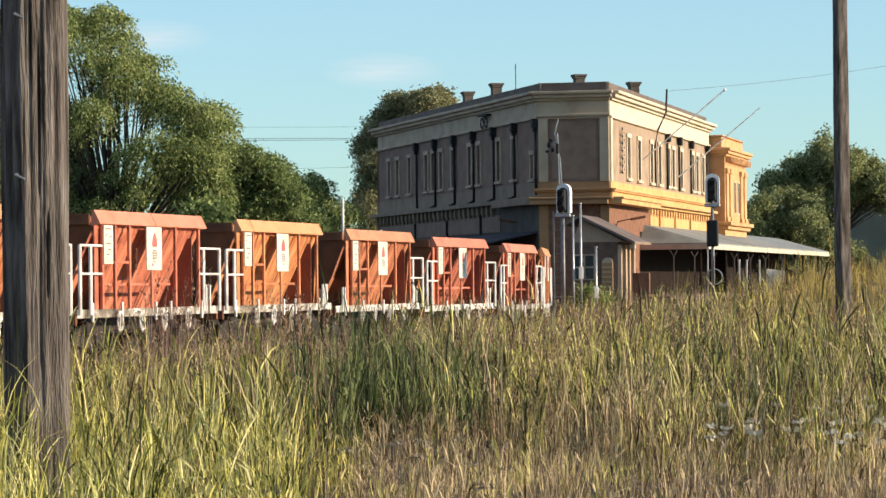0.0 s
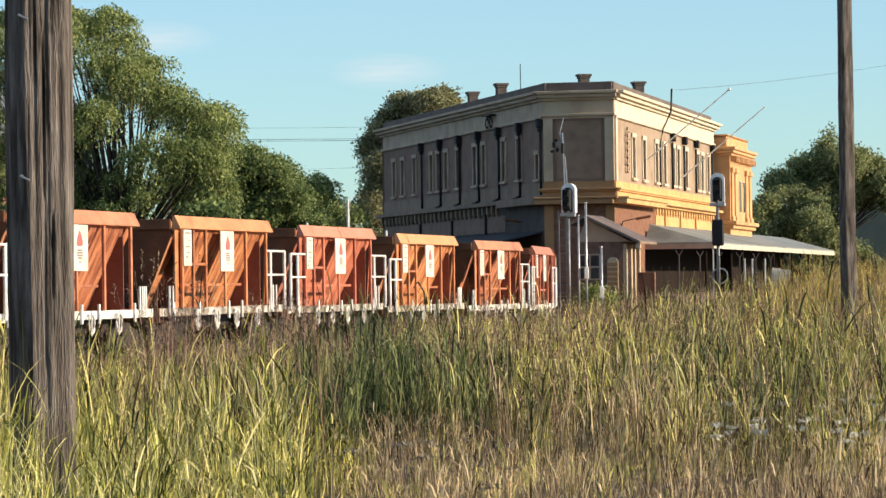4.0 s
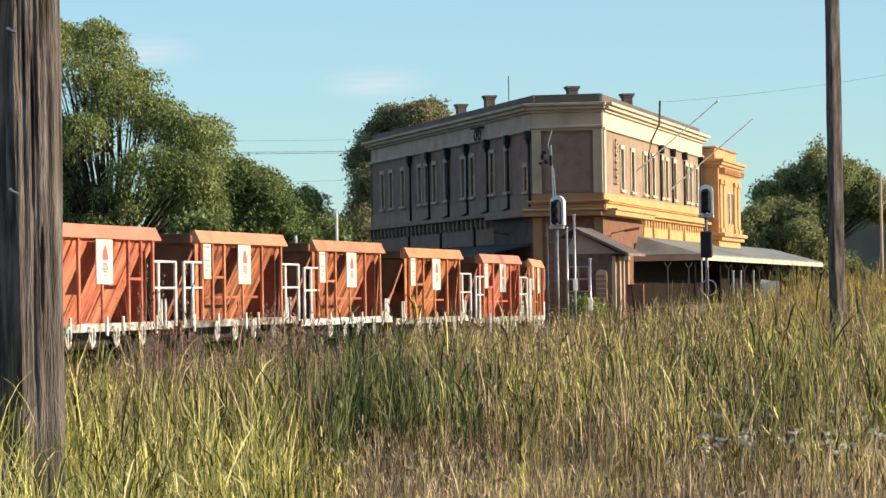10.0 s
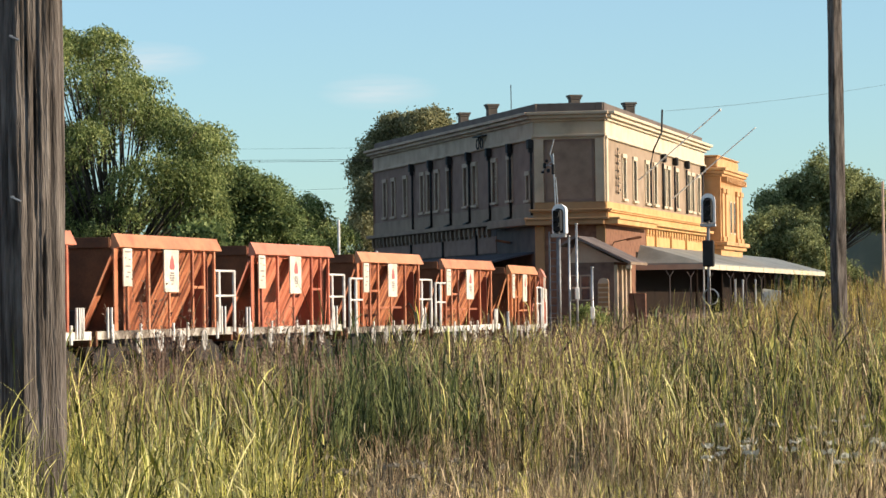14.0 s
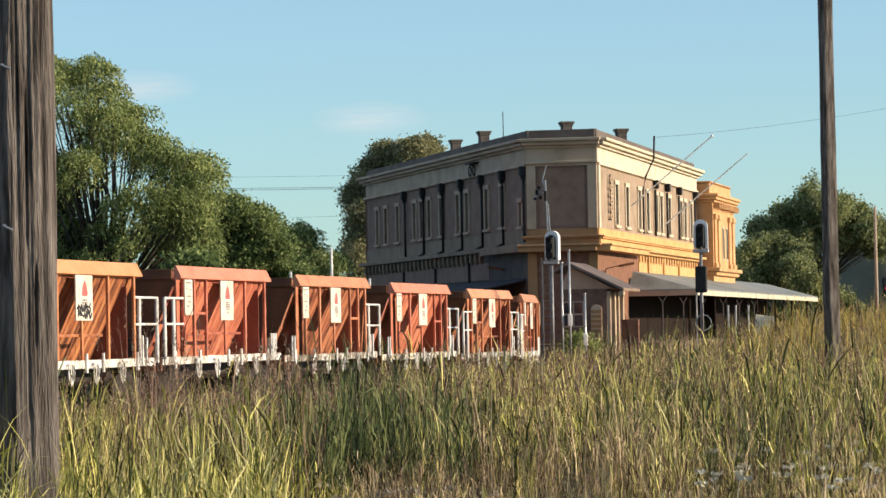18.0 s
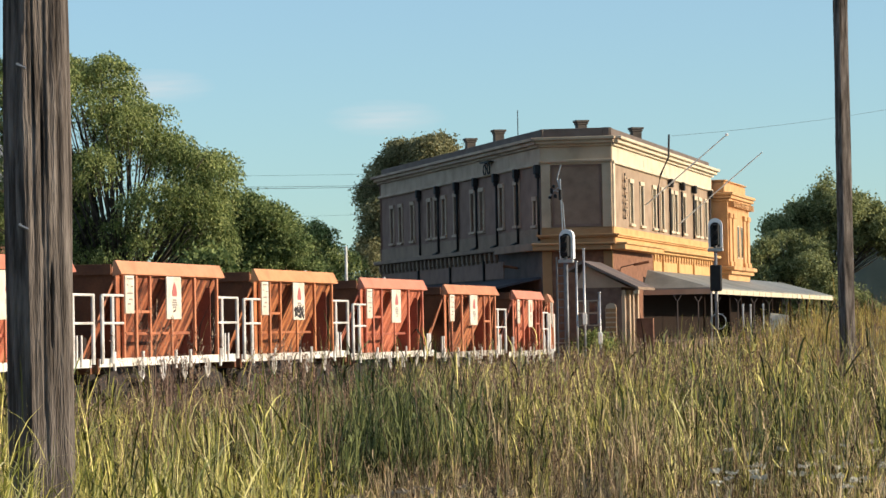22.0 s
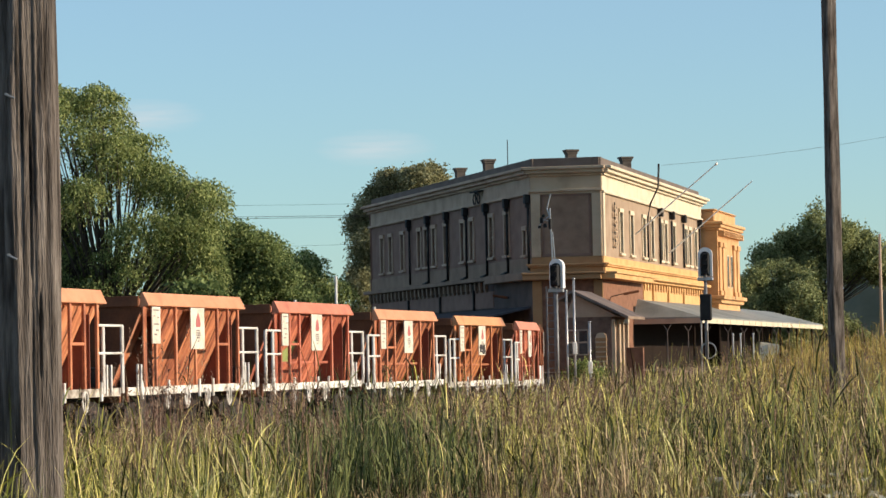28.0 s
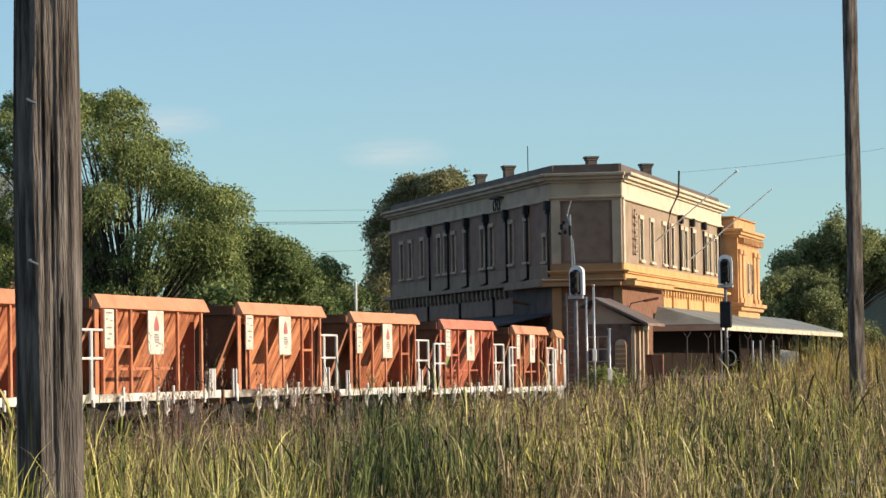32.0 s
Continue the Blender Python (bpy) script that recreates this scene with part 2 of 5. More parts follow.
M_GRASS = leafy("green_grass", [(0.018, 0.024, 0.006), (0.11, 0.118, 0.024), (0.44, 0.405, 0.08), (0.82, 0.71, 0.25)], 0.5, 1.0, 0.1, rough=0.5)
M_LUSH = leafy("young_yellow_green_grass", [(0.025, 0.034, 0.008), (0.19, 0.205, 0.038), (0.54, 0.5, 0.115), (0.84, 0.76, 0.36)], 0.5, 1.0, 0.14, rough=0.5)
M_REED = leafy("deep_green_reed_grass", [(0.014, 0.022, 0.008), (0.055, 0.078, 0.024), (0.28, 0.3, 0.11)], 0.6, 0.9, 0.1, rough=0.5)
M_STRAW = leafy("dry_grass", [(0.05, 0.03, 0.018), (0.26, 0.17, 0.088), (0.82, 0.63, 0.37)], 0.5, 0.95, 0.12, rough=0.6)
M_GOLD = leafy("golden_ripe_grass", [(0.2, 0.13, 0.03), (0.46, 0.33, 0.085), (0.68, 0.53, 0.19)], 0.5, 0.75, 0.3, rough=0.6)
M_DEADWEED = leafy("dead_brown_weeds", [(0.04, 0.026, 0.02), (0.13, 0.085, 0.065), (0.32, 0.235, 0.18)], 0.6, 0.8, 0.15, rough=0.7)
M_DEADHEAD = leafy("dead_umbel_heads", [(0.13, 0.11, 0.08), (0.28, 0.24, 0.18)], 2.0, 0.5, 0.15, rough=0.8)
M_SEED = leafy("purple_seed_heads", [(0.12, 0.065, 0.05), (0.26, 0.155, 0.11), (0.46, 0.34, 0.23)], 0.6, 0.7, rough=0.7)
M_FLOWER = leafy("white_flower_heads", [(0.4, 0.4, 0.31), (0.6, 0.58, 0.5)], 2.0, 0.4, rough=0.7)
M_CLOUDWIRE = material("cable_sheath", [(0.03, 0.03, 0.03), (0.06, 0.06, 0.06)], rough=0.6, bump=0)
M_SIGNALWHITE = material("signal_white_enamel", [(0.7, 0.69, 0.67), (0.82, 0.81, 0.8)], rough=0.4, bump=0)
# Stucco darkened in colour for the bands on the shaded track side.
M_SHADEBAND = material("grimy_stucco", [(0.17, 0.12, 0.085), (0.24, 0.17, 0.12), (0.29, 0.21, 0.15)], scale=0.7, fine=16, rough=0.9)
M_REDLAMP = bpy.data.materials.new("glowing_red_lens")
M_REDLAMP.use_nodes = True
M_REDLAMP.node_tree.nodes["Principled BSDF"].inputs["Base Color"].default_value = (0.6, 0.02, 0.02, 1)
M_REDLAMP.node_tree.nodes["Principled BSDF"].inputs["Emission Color"].default_value = (1.0, 0.05, 0.05, 1)
M_REDLAMP.node_tree.nodes["Principled BSDF"].inputs["Emission Strength"].default_value = 2.5
M_HILL = leafy("far_bush", [(0.09, 0.10, 0.05), (0.16, 0.15, 0.08)], 0.02, 0.1)
# Aerial haze is mixed into this hill's base colour.
M_HAZE = leafy("far_blue_hill", [(0.3, 0.36, 0.42), (0.36, 0.42, 0.48)], 0.01, 0.1)


# ---------------------------------------------------------------- mesh helpers
def box(bm, x0, x1, y0, y1, z0, z1, bevel=0.0):
    v = [bm.verts.new(p) for p in ((x0, y0, z0), (x1, y0, z0), (x1, y1, z0), (x0, y1, z0), (x0, y0, z1), (x1, y0, z1), (x1, y1, z1), (x0, y1, z1))]
    faces = [bm.faces.new([v[i] for i in f]) for f in ((0, 3, 2, 1), (4, 5, 6, 7), (0, 1, 5, 4), (1, 2, 6, 5), (2, 3, 7, 6), (3, 0, 4, 7))]
    if bevel:
        edges = list({e for f in faces for e in f.edges})
        bmesh.ops.bevel(bm, geom=edges, offset=bevel, segments=1, affect="EDGES")
    return bm


def boxes(*dims, bevel=0.0):
    bm = bmesh.new()
    for d in dims:
        box(bm, *d, bevel=bevel)
    return bm


def tube(bm, points, radii, sides=8, cap=True):
    """A tapered tube through points."""
    rings = []
    for i, p in enumerate(points):
        p = Vector(p)
        a = Vector(points[max(0, i - 1)])
        b = Vector(points[min(len(points) - 1, i + 1)])
        d = (b - a).normalized()
        side = d.cross(Vector((0, 0, 1)) if abs(d.z) < 0.95 else Vector((1, 0, 0))).normalized()
        up = side.cross(d)
        r = radii[i] if isinstance(radii, (list, tuple)) else radii
        rings.append([bm.verts.new(p + r * (math.cos(k * math.tau / sides) * side + math.sin(k * math.tau / sides) * up)) for k in range(sides)])
    for a, b in zip(rings, rings[1:]):
        for k in range(sides):
            bm.faces.new((a[k], a[(k + 1) % sides], b[(k + 1) % sides], b[k]))
    if cap:
        bm.faces.new(rings[0][::-1]), bm.faces.new(rings[-1])
    return bm


def prism(bm, outline, z0, z1):
    """An upright prism over a plan outline of (x, y)."""
    lo = [bm.verts.new((x, y, z0)) for x, y in outline]
    hi = [bm.verts.new((x, y, z1)) for x, y in outline]
    n = len(lo)
    for i in range(n):
        bm.faces.new((lo[i], lo[(i + 1) % n], hi[(i + 1) % n], hi[i]))
    bm.faces.new(lo[::-1]), bm.faces.new(hi)
    return bm


def finish(bm, name, mat, smooth=False):
    bmesh.ops.recalc_face_normals(bm, faces=bm.faces[:])
    me = bpy.data.meshes.new(name)
    bm.to_mesh(me)
    bm.free()
    me.materials.append(mat)
    if smooth:
        me.polygons.foreach_set("use_smooth", [True] * len(me.polygons))
    return me


def part(name, bm, mat, parent, label="", smooth=False):
    ob = new(name, finish(bm, name, mat, smooth) if isinstance(bm, bmesh.types.BMesh) else bm)
    ob.parent = parent
    return tagged(ob, label)


def thing(name, label, category, at=None, group="", kind=""):
    ob = new(name)
    ob.empty_display_size = 0.2
    ob.matrix_basis = at or Matrix()
    return tagged(ob, label, category, group, kind)


def solid(name, bm, mat, label, category="", at=None, group="", kind="", smooth=False):
    ob = new(name, finish(bm, name, mat, smooth) if isinstance(bm, bmesh.types.BMesh) else bm)
    ob.matrix_basis = at or Matrix()
    return tagged(ob, label, category, group, kind)


def quick_mesh(name, verts, faces, mat):
    """A mesh from arrays: faces of one size."""
    verts, faces = np.asarray(verts, np.float32), np.asarray(faces, np.int32)
    me = bpy.data.meshes.new(name)
    me.vertices.add(len(verts))
    me.vertices.foreach_set("co", verts.ravel())
    me.loops.add(faces.size)
    me.loops.foreach_set("vertex_index", faces.ravel())
    me.polygons.add(len(faces))
    me.polygons.foreach_set("loop_start", np.arange(0, faces.size, faces.shape[1], dtype=np.int32))
    me.materials.append(mat)
    me.update(calc_edges=True)
    return me


# ---------------------------------------------------------------- the track and the lie of the land
PX, PTH, PSC = -4.29 - 1.37 * math.cos(radians(13.15)), radians(13.15), 27.8
PR, PLAST = 117.0, radians(-13.0)  # past PSC the line bends left round to this heading
PEND = PSC + (PTH - PLAST) * PR


def track(s):
    """The middle of the track at s metres: x, y, heading (radians, to the right of +Y)."""
    a = min(s, PSC)
    x, y = PX + a * math.sin(PTH), 100.3 + a * math.cos(PTH)
    e = min(max(s, PSC), PEND) - PSC
    th = PTH - e / PR
    x += PR * (math.cos(th) - math.cos(PTH))
    y += PR * (math.sin(PTH) - math.sin(th))
    e = max(s - PEND, 0)
    return x + e * math.sin(th), y + e * math.cos(th), th


def grade(s):
    """Rail height: the line falls gently away from the near straight."""
    return -0.0088 * (min(max(s, -5), 40) - 11)


TRACK_S = np.arange(-90, 240, 2.0)
TRACK_XY = np.array([track(s)[:2] for s in TRACK_S])


def smooth01(a):
    a = np.clip(a, 0, 1)
    return a * a * (3 - 2 * a)


def land(x, y):
    """Height of the ground."""
    x, y = np.asarray(x, float), np.asarray(y, float)
    tx = np.interp(y, TRACK_XY[:, 1], TRACK_XY[:, 0])
    off = (x - tx) * 0.974
    bank = 0.16 + 0.05 * np.clip(x, -10, 30) + 0.0036 * np.clip(x, 0, 16) ** 2
    high = 0.2 + (bank - 0.2) * smooth01((y - 55) / 40)
    high = high + (0.1 - high) * smooth01((y - 112) / 25)
    cut = -0.35 + (high + 0.35) * smooth01((off - 2.4) / 4.5)
    beyond = -0.35 + 0.35 * smooth01((-off - 2.6) / 4)
    z = np.where(off > 0, cut, beyond)
    z = z + 0.07 * np.sin(x * 0.9 + 1.3 * np.sin(y * 0.37)) * np.sin(y * 0.53 + 0.8) * smooth01((np.abs(off) - 3) / 3)
    far = smooth01((np.hypot(x, y) - 420) / 400)
    return z * (1 - far)


# ---------------------------------------------------------------- ground, track bed
def build_ground():
    xs = np.unique(np.concatenate([np.arange(-60, 60, 1.2), np.linspace(-1500, -60, 40), np.linspace(60, 1500, 40)]))
    ys = np.unique(np.concatenate([np.arange(-20, 180, 1.2), np.linspace(180, 3500, 90), np.linspace(-400, -20, 12)]))
    gx, gy = np.meshgrid(xs, ys)
    v = np.stack([gx, gy, land(gx, gy)], -1).reshape(-1, 3)
    n = len(xs)
    i = (np.arange(len(ys) - 1)[:, None] * n + np.arange(n - 1)[None]).ravel()
    me = quick_mesh("ground", v, np.stack([i, i + 1, i + n + 1, i + n], 1), M_GROUND)
    tagged(new("ground", me), "bare brown soil with grass litter beside the railway", "ground", kind="structure")


def build_track():
    """Ballast ridge, two rails and sleepers of the line that the wagons run on."""
    ss = np.arange(-80, 200, 2.5)
    ridge, prof = [], ((-2.6, -0.5), (-1.6, -0.2), (1.6, -0.2), (2.6, -0.5))
    for s in ss:
        x, y, th = track(s)
        for o, z in prof:
            ridge.append((x + o * math.cos(th), y - o * math.sin(th), z + grade(s)))
    n = len(prof)
    faces = [(i * n + k, i * n + k + 1, (i + 1) * n + k + 1, (i + 1) * n + k) for i in range(len(ss) - 1) for k in range(n - 1)]
    bed = tagged(new("track_bed", quick_mesh("track_bed", ridge, faces, M_BALLAST)), "grey stone ballast under the railway line", "ballast", kind="structure")
    for side in (-0.72, 0.72):
        bm = bmesh.new()
        rows = []
        for s in ss:
            x, y, th = track(s)
            rows.append([bm.verts.new((x + (side + o) * math.cos(th), y - (side + o) * math.sin(th), z + grade(s))) for o, z in ((-0.07, -0.14), (-0.035, 0), (0.035, 0), (0.07, -0.14))])
        for a, b in zip(rows, rows[1:]):
            for k in range(3):
                bm.faces.new((a[k], a[k + 1], b[k + 1], b[k]))
        part("rail", bm, M_RAIL, bed, "worn brown steel rail")
    me = finish(boxes((-1.22, 1.22, -0.12, 0.12, -0.22, -0.13), bevel=0.01), "sleeper", M_SLEEPER)
    for s in np.arange(-45, 60, 0.7):
        x, y, th = track(s)
        ob = part("sleeper", me, None, bed)
        ob.matrix_basis = pose(x, y, grade(s), 0, 0, -math.degrees(th))


# ---------------------------------------------------------------- hopper wagons
HALF, WIDE = 4.56, 1.36


def coping_mesh(cuts, side):
    """The sloping plate along the top edge, in one length or with a seam."""
    bm = bmesh.new()
    for a, b in zip(cuts, cuts[1:]):
        a, b = a + 0.02, b - 0.02
        outline = ((WIDE - 0.09, 3.74), (WIDE + 0.07, 3.41), (WIDE + 0.07, 3.38), (WIDE - 0.18, 3.33), (WIDE - 0.15, 3.72))
        ends = [[bm.verts.new((x, side * y, z)) for y, z in outline] for x in (a, b)]
        for k in range(5):
            bm.faces.new((ends[0][k], ends[0][(k + 1) % 5], ends[1][(k + 1) % 5], ends[1][k]))
        bm.faces.new(ends[0]), bm.faces.new(ends[1][::-1])
    return finish(bm, "coping", M_COPING)


def hopper_mesh(name, faces, mat):
    """An inward sloping sheet with its thickness; faces: a long side (0 or 2) or an end (1 or 3)."""
    bm = bmesh.new()
    outer = ((3.4, HALF - 0.05, 1.22), (3.2, HALF - 0.08, 1.17), (1.12, HALF - 0.5, 0.19))
    inner = tuple((z, a - 0.03, b - 0.03) for z, a, b in outer)
    rings = [[[bm.verts.new(p) for p in ((-a, -b, z), (a, -b, z), (a, b, z), (-a, b, z))] for z, a, b in lv] for lv in (outer, inner)]
    for k in faces:
        n = (k + 1) % 4
        for rr in rings:
            for p, q in zip(rr, rr[1:]):
                bm.faces.new((p[k], p[n], q[n], q[k]))
        bm.faces.new((rings[0][0][k], rings[0][0][n], rings[1][0][n], rings[1][0][k]))
        bm.faces.new((rings[0][2][k], rings[0][2][n], rings[1][2][n], rings[1][2][k]))
    bmesh.ops.delete(bm, geom=[v for v in bm.verts if not v.link_faces], context="VERTS")
    return finish(bm, name, mat)


def rib_mesh():
    bm = bmesh.new()
    tube(bm, ((0, 0, 0), (0, 0.97, -2.05)), 0.045, sides=4)
    return finish(bm, "rib", M_ORANGE)


def beam_mesh(name, mat, *dims, bevel=0.012):
    return finish(boxes(*dims, bevel=bevel), name, mat)


def wheel_mesh():
    bm = bmesh.new()
    tube(bm, ((0, -0.07, 0), (0, 0.06, 0)), 0.42, sides=20)
    tube(bm, ((0, 0.05, 0), (0, 0.08, 0)), 0.45, sides=20)
    tube(bm, ((0, -0.12, 0), (0, -0.06, 0)), 0.12, sides=10)
    return finish(bm, "wheel", M_BOGIE)


def railing_mesh(x0, x1, posts, side):
    """White tube handrail along one corner of the end platform."""
    bm = bmesh.new()
    y = side * (WIDE + 0.02)
    for x in posts:
        tube(bm, ((x, y, 1.05), (x, y, 2.82)), 0.052, sides=7)
    for z in (2.82, 2.1):
        tube(bm, ((x0, y, z), (x1, y, z)), 0.036, sides=6)
    return finish(bm, "handrail", M_WHITE)


def build_wagon(ladder=False):
    w = thing("hopper_wagon", "faded orange hopper wagon with a rung ladder and white lashing stakes" if ladder else "faded orange hopper wagon with cream plates and white handrails", "railway wagon", group="ballast train")
    for k in (0, 2):
        part("side_sheet", hopper_mesh("side_sheet", (k,), M_SHEET), None, w, "orange inward-sloping steel hopper side")
    # End sheets carry their shade in the colour, along with ore stain.
    for k in (1, 3):
        part("end_sheet", hopper_mesh("end_sheet", (k,), M_RUST), None, w, "hopper end dark with ore stain and painted shade")
    for side in (-1, 1):
        part("coping", coping_mesh((-HALF, HALF), side), None, w, "sun-bleached orange top edge plate")
        part("sill", beam_mesh("sill", M_SILL, (-5.95, 5.95, side * (WIDE - 0.12) - 0.06, side * (WIDE - 0.12) + 0.06, 0.97, 1.19)), None, w, "chipped white-painted side sill")
        for x in (-3.75, -2.0, 1.9, 2.95, 3.95) if ladder else (-4.2, -3.2, -2.05, 1.85, 3.95):
            part("post", beam_mesh("post", M_ORANGE, (x - 0.06, x + 0.06, side * WIDE - 0.04, side * WIDE + 0.04, 1.19, 3.36)), None, w)
        part("post", beam_mesh("post", M_ORANGE, (-0.25, -0.15, side * WIDE - 0.03, side * WIDE + 0.03, 1.19, 3.36)), None, w)
        part("corner_plate", beam_mesh("corner_plate", M_ORANGE, (-4.56, -4.28, side * 1.27 - 0.02, side * 1.26 + 0.02, 1.19, 3.36)), None, w)
        if ladder:
            part("rung", beam_mesh("rung", M_ORANGE, (1.9, 2.95, side * WIDE - 0.03, side * WIDE + 0.03, 2.3, 2.38)), None, w)
        else:
            part("side_rail", beam_mesh("side_rail", M_ORANGE, (-4.2, 1.6, side * (WIDE - 0.09) - 0.03, side * (WIDE - 0.09) + 0.03, 1.78, 1.86)), None, w)
            part("side_rail", beam_mesh("side_rail", M_ORANGE, (-4.2, -2.05, side * (WIDE - 0.02) - 0.03, side * (WIDE - 0.02) + 0.03, 2.36, 2.44)), None, w)
        rib = rib_mesh()
        for x in (-3.6, -2.55, 0.75, 1.3, 2.0, 2.75, 3.4, 4.05):
            ob = part("rib", rib, None, w)
            ob.matrix_basis = pose(x, side * 1.22, 3.3, 0, 0, 0 if side < 0 else 180)
        ob = part("sign_plate", beam_mesh("sign_plate", M_BOARD, (-4.25, -3.55, side * (WIDE + 0.06) - 0.02, side * (WIDE + 0.06) + 0.02, 2.35, 3.35), bevel=0.006), None, w, "cream data plate with worn dark lettering")
        y = side * (WIDE + 0.06) + side * 0.024
        for z, a, b in ((3.26, -4.16, -3.66), (3.1, -4.16, -4.04), (3.06, -3.82, -3.66), (2.88, -4.12, -3.7), (2.72, -3.98, -3.72), (2.6, -4.1, -3.86)):
            part("lettering", boxes((a, b, y - 0.002, y + 0.002, z - 0.02, z + 0.02)), M_FADED, ob, "worn grey-brown lettering")
        ob = part("sign_plate", beam_mesh("sign_plate", M_BOARD, (-0.82, 0.45, side * (WIDE + 0.06) - 0.02, side * (WIDE + 0.06) + 0.02, 2.2, 3.36), bevel=0.006), None, w, "large cream plate with a red emblem")
        bm = bmesh.new()
        emblem = ((-0.34, 2.82), (0.0, 2.82), (0.05, 2.9), (0.02, 2.97), (-0.02, 3.06), (-0.09, 3.15), (-0.17, 3.22), (-0.25, 3.15), (-0.32, 3.06), (-0.36, 2.97), (-0.39, 2.9))
        bm.faces.new([bm.verts.new((x, y, z)) for x, z in emblem])
        bm.normal_update()
        bmesh.ops.solidify(bm, geom=bm.faces[:], thickness=side * 0.006)
        part("emblem", bm, M_RED, ob, "faded red emblem")
        for z, a, b in ((2.72, -0.34, 0.0), (2.655, -0.38, 0.04), (2.59, -0.38, 0.04), (2.525, -0.32, -0.02), (2.42, -0.24, -0.08)):
            part("lettering", boxes((a, b, y - 0.002, y + 0.002, z - 0.022, z + 0.022)), M_FADED, ob, "worn grey-brown lettering")
        part("handrail", railing_mesh(3.95, 5.9, (4.35, 5.86), side), None, w, "white tube handrail")
        part("handrail", railing_mesh(-5.95, -4.3, (-5.95, -5.15), side), None, w, "white tube handrail")
        for x in (4.75, 5.1):
            part("stake", stake_mesh(x, side), None, w, "short white lashing stake")
        for x in (-4.9, -2.6, 0.2, 1.5, 4.3):
            part("stanchion", boxes((x - 0.05, x + 0.05, side * (WIDE - 0.02) - 0.03, side * (WIDE - 0.02) + 0.03, 0.86, 1.36), bevel=0.01), M_WHITE, w, "short white lashing bracket")
        for x in (-2.9, -1.1, 0.8, 2.9):
            bm = bmesh.new()
            pts = [(x + 0.2 * math.cos(k * math.tau / 12), side * (WIDE + 0.03), 0.86 + 0.26 * math.sin(k * math.tau / 12)) for k in range(13)]
            tube(bm, pts, 0.032, sides=5, cap=False)
            tube(bm, ((x, side * (WIDE + 0.03), 0.55), (x, side * (WIDE + 0.03), 1.1)), 0.02, sides=4)
            part("hand_wheel", bm, M_WHITE, w, "white hopper door hand wheel")
    for end in (-1, 1):
        # Bulkheads take dark colours in place of the shade under the hopper.
        part("bulkhead", boxes((end * 3.72 - 0.02, end * 3.72 + 0.02, -1.24, 1.24, 1.17, 3.1)), M_RUST if end < 0 else M_REDSHADE, w, "dark red-brown end bulkhead plate with shade in its colour")
        part("end_coping", boxes((end * (HALF - 0.02) - 0.06, end * (HALF - 0.02) + 0.06, -WIDE + 0.2, WIDE - 0.2, 3.36, 3.64), bevel=0.01), M_RUST, w, "stained end top plate, also darkened as shade")
        for side in (-1, 1):
            bm = bmesh.new()
            tube(bm, ((end * 4.5, side * 1.2, 3.2), (end * 5.7, side * 0.75, 1.2)), 0.035, sides=4)
            part("brace", bm, M_ORANGE, w)
        part("end_platform", boxes((min(end * 4.0, end * 5.95), max(end * 4.0, end * 5.95), -1.2, 1.2, 1.08, 1.17), bevel=0.01), M_RUST, w, "dirty end platform")
        part("headstock", boxes((end * 5.95 - 0.07, end * 5.95 + 0.07, -1.28, 1.28, 0.8, 1.2), bevel=0.01), M_RUST, w)
        bm = boxes((min(end * 5.9, end * 6.25), max(end * 5.9, end * 6.25), -0.12, 0.12, 0.72, 0.98), bevel=0.03)
        part("coupler", bm, M_BOGIE, w)
        part("brake_box", boxes((end * 5.0 - 0.35, end * 5.0 + 0.35, -0.5, 0.4, 1.17, 1.75), bevel=0.04), M_BOGIE, w, "dark brake gear on the end platform")
        bogie = part("bogie", boxes((end * 4.3 - 0.3, end * 4.3 + 0.3, -1.1, 1.1, 0.5, 0.85), bevel=0.03), M_BOGIE, w, "oily black bogie")
        for side in (-1, 1):
            bm = bmesh.new()
            prof = ((-1.25, 0.3), (-1.15, 0.62), (-0.4, 0.78), (0.4, 0.78), (1.15, 0.62), (1.25, 0.3), (0.95, 0.28), (0.4, 0.2), (-0.4, 0.2), (-0.95, 0.28))
            lo = [bm.verts.new((end * 4.3 + x, side * 1.02, z)) for x, z in prof]
            hi = [bm.verts.new((end * 4.3 + x, side * 0.92, z)) for x, z in prof]
            bm.faces.new(lo), bm.faces.new(hi[::-1])
            for k in range(len(prof)):
                bm.faces.new((lo[k], lo[(k + 1) % len(prof)], hi[(k + 1) % len(prof)], hi[k]))
            part("side_frame", bm, M_BOGIE, bogie)
            for dx in (-0.9, 0.9):
                ob = part("wheel", wheel_mesh(), None, bogie)
                ob.matrix_basis = pose(end * 4.3 + dx, side * 0.76, 0.42, 0, 0, 0 if side < 0 else 180)
    part("centre_sill", boxes((-5.9, 5.9, -0.25, 0.25, 0.7, 1.06), bevel=0.02), M_BOGIE, w)
    part("door_gear", boxes((-3.0, 3.0, -0.5, 0.5, 0.5, 1.08), bevel=0.12), M_BOGIE, w, "dark discharge doors")
    return w


FIRST, LAST, PITCH = -12, 9, 12.5
WAGONS = {}
# what sets single wagons apart: a seam in the top plate; lashing stakes in place of a handrail
SEAMS = {3: 0.5, 4: 0.15, -8: 0.53, -10: 0.3}
STAKES_REAR, STAKES_FRONT = (5, -1, -2, -7, -8, 2), (4, -3, 1, -9)


LADDERED = (-1, -2, -7, -8)


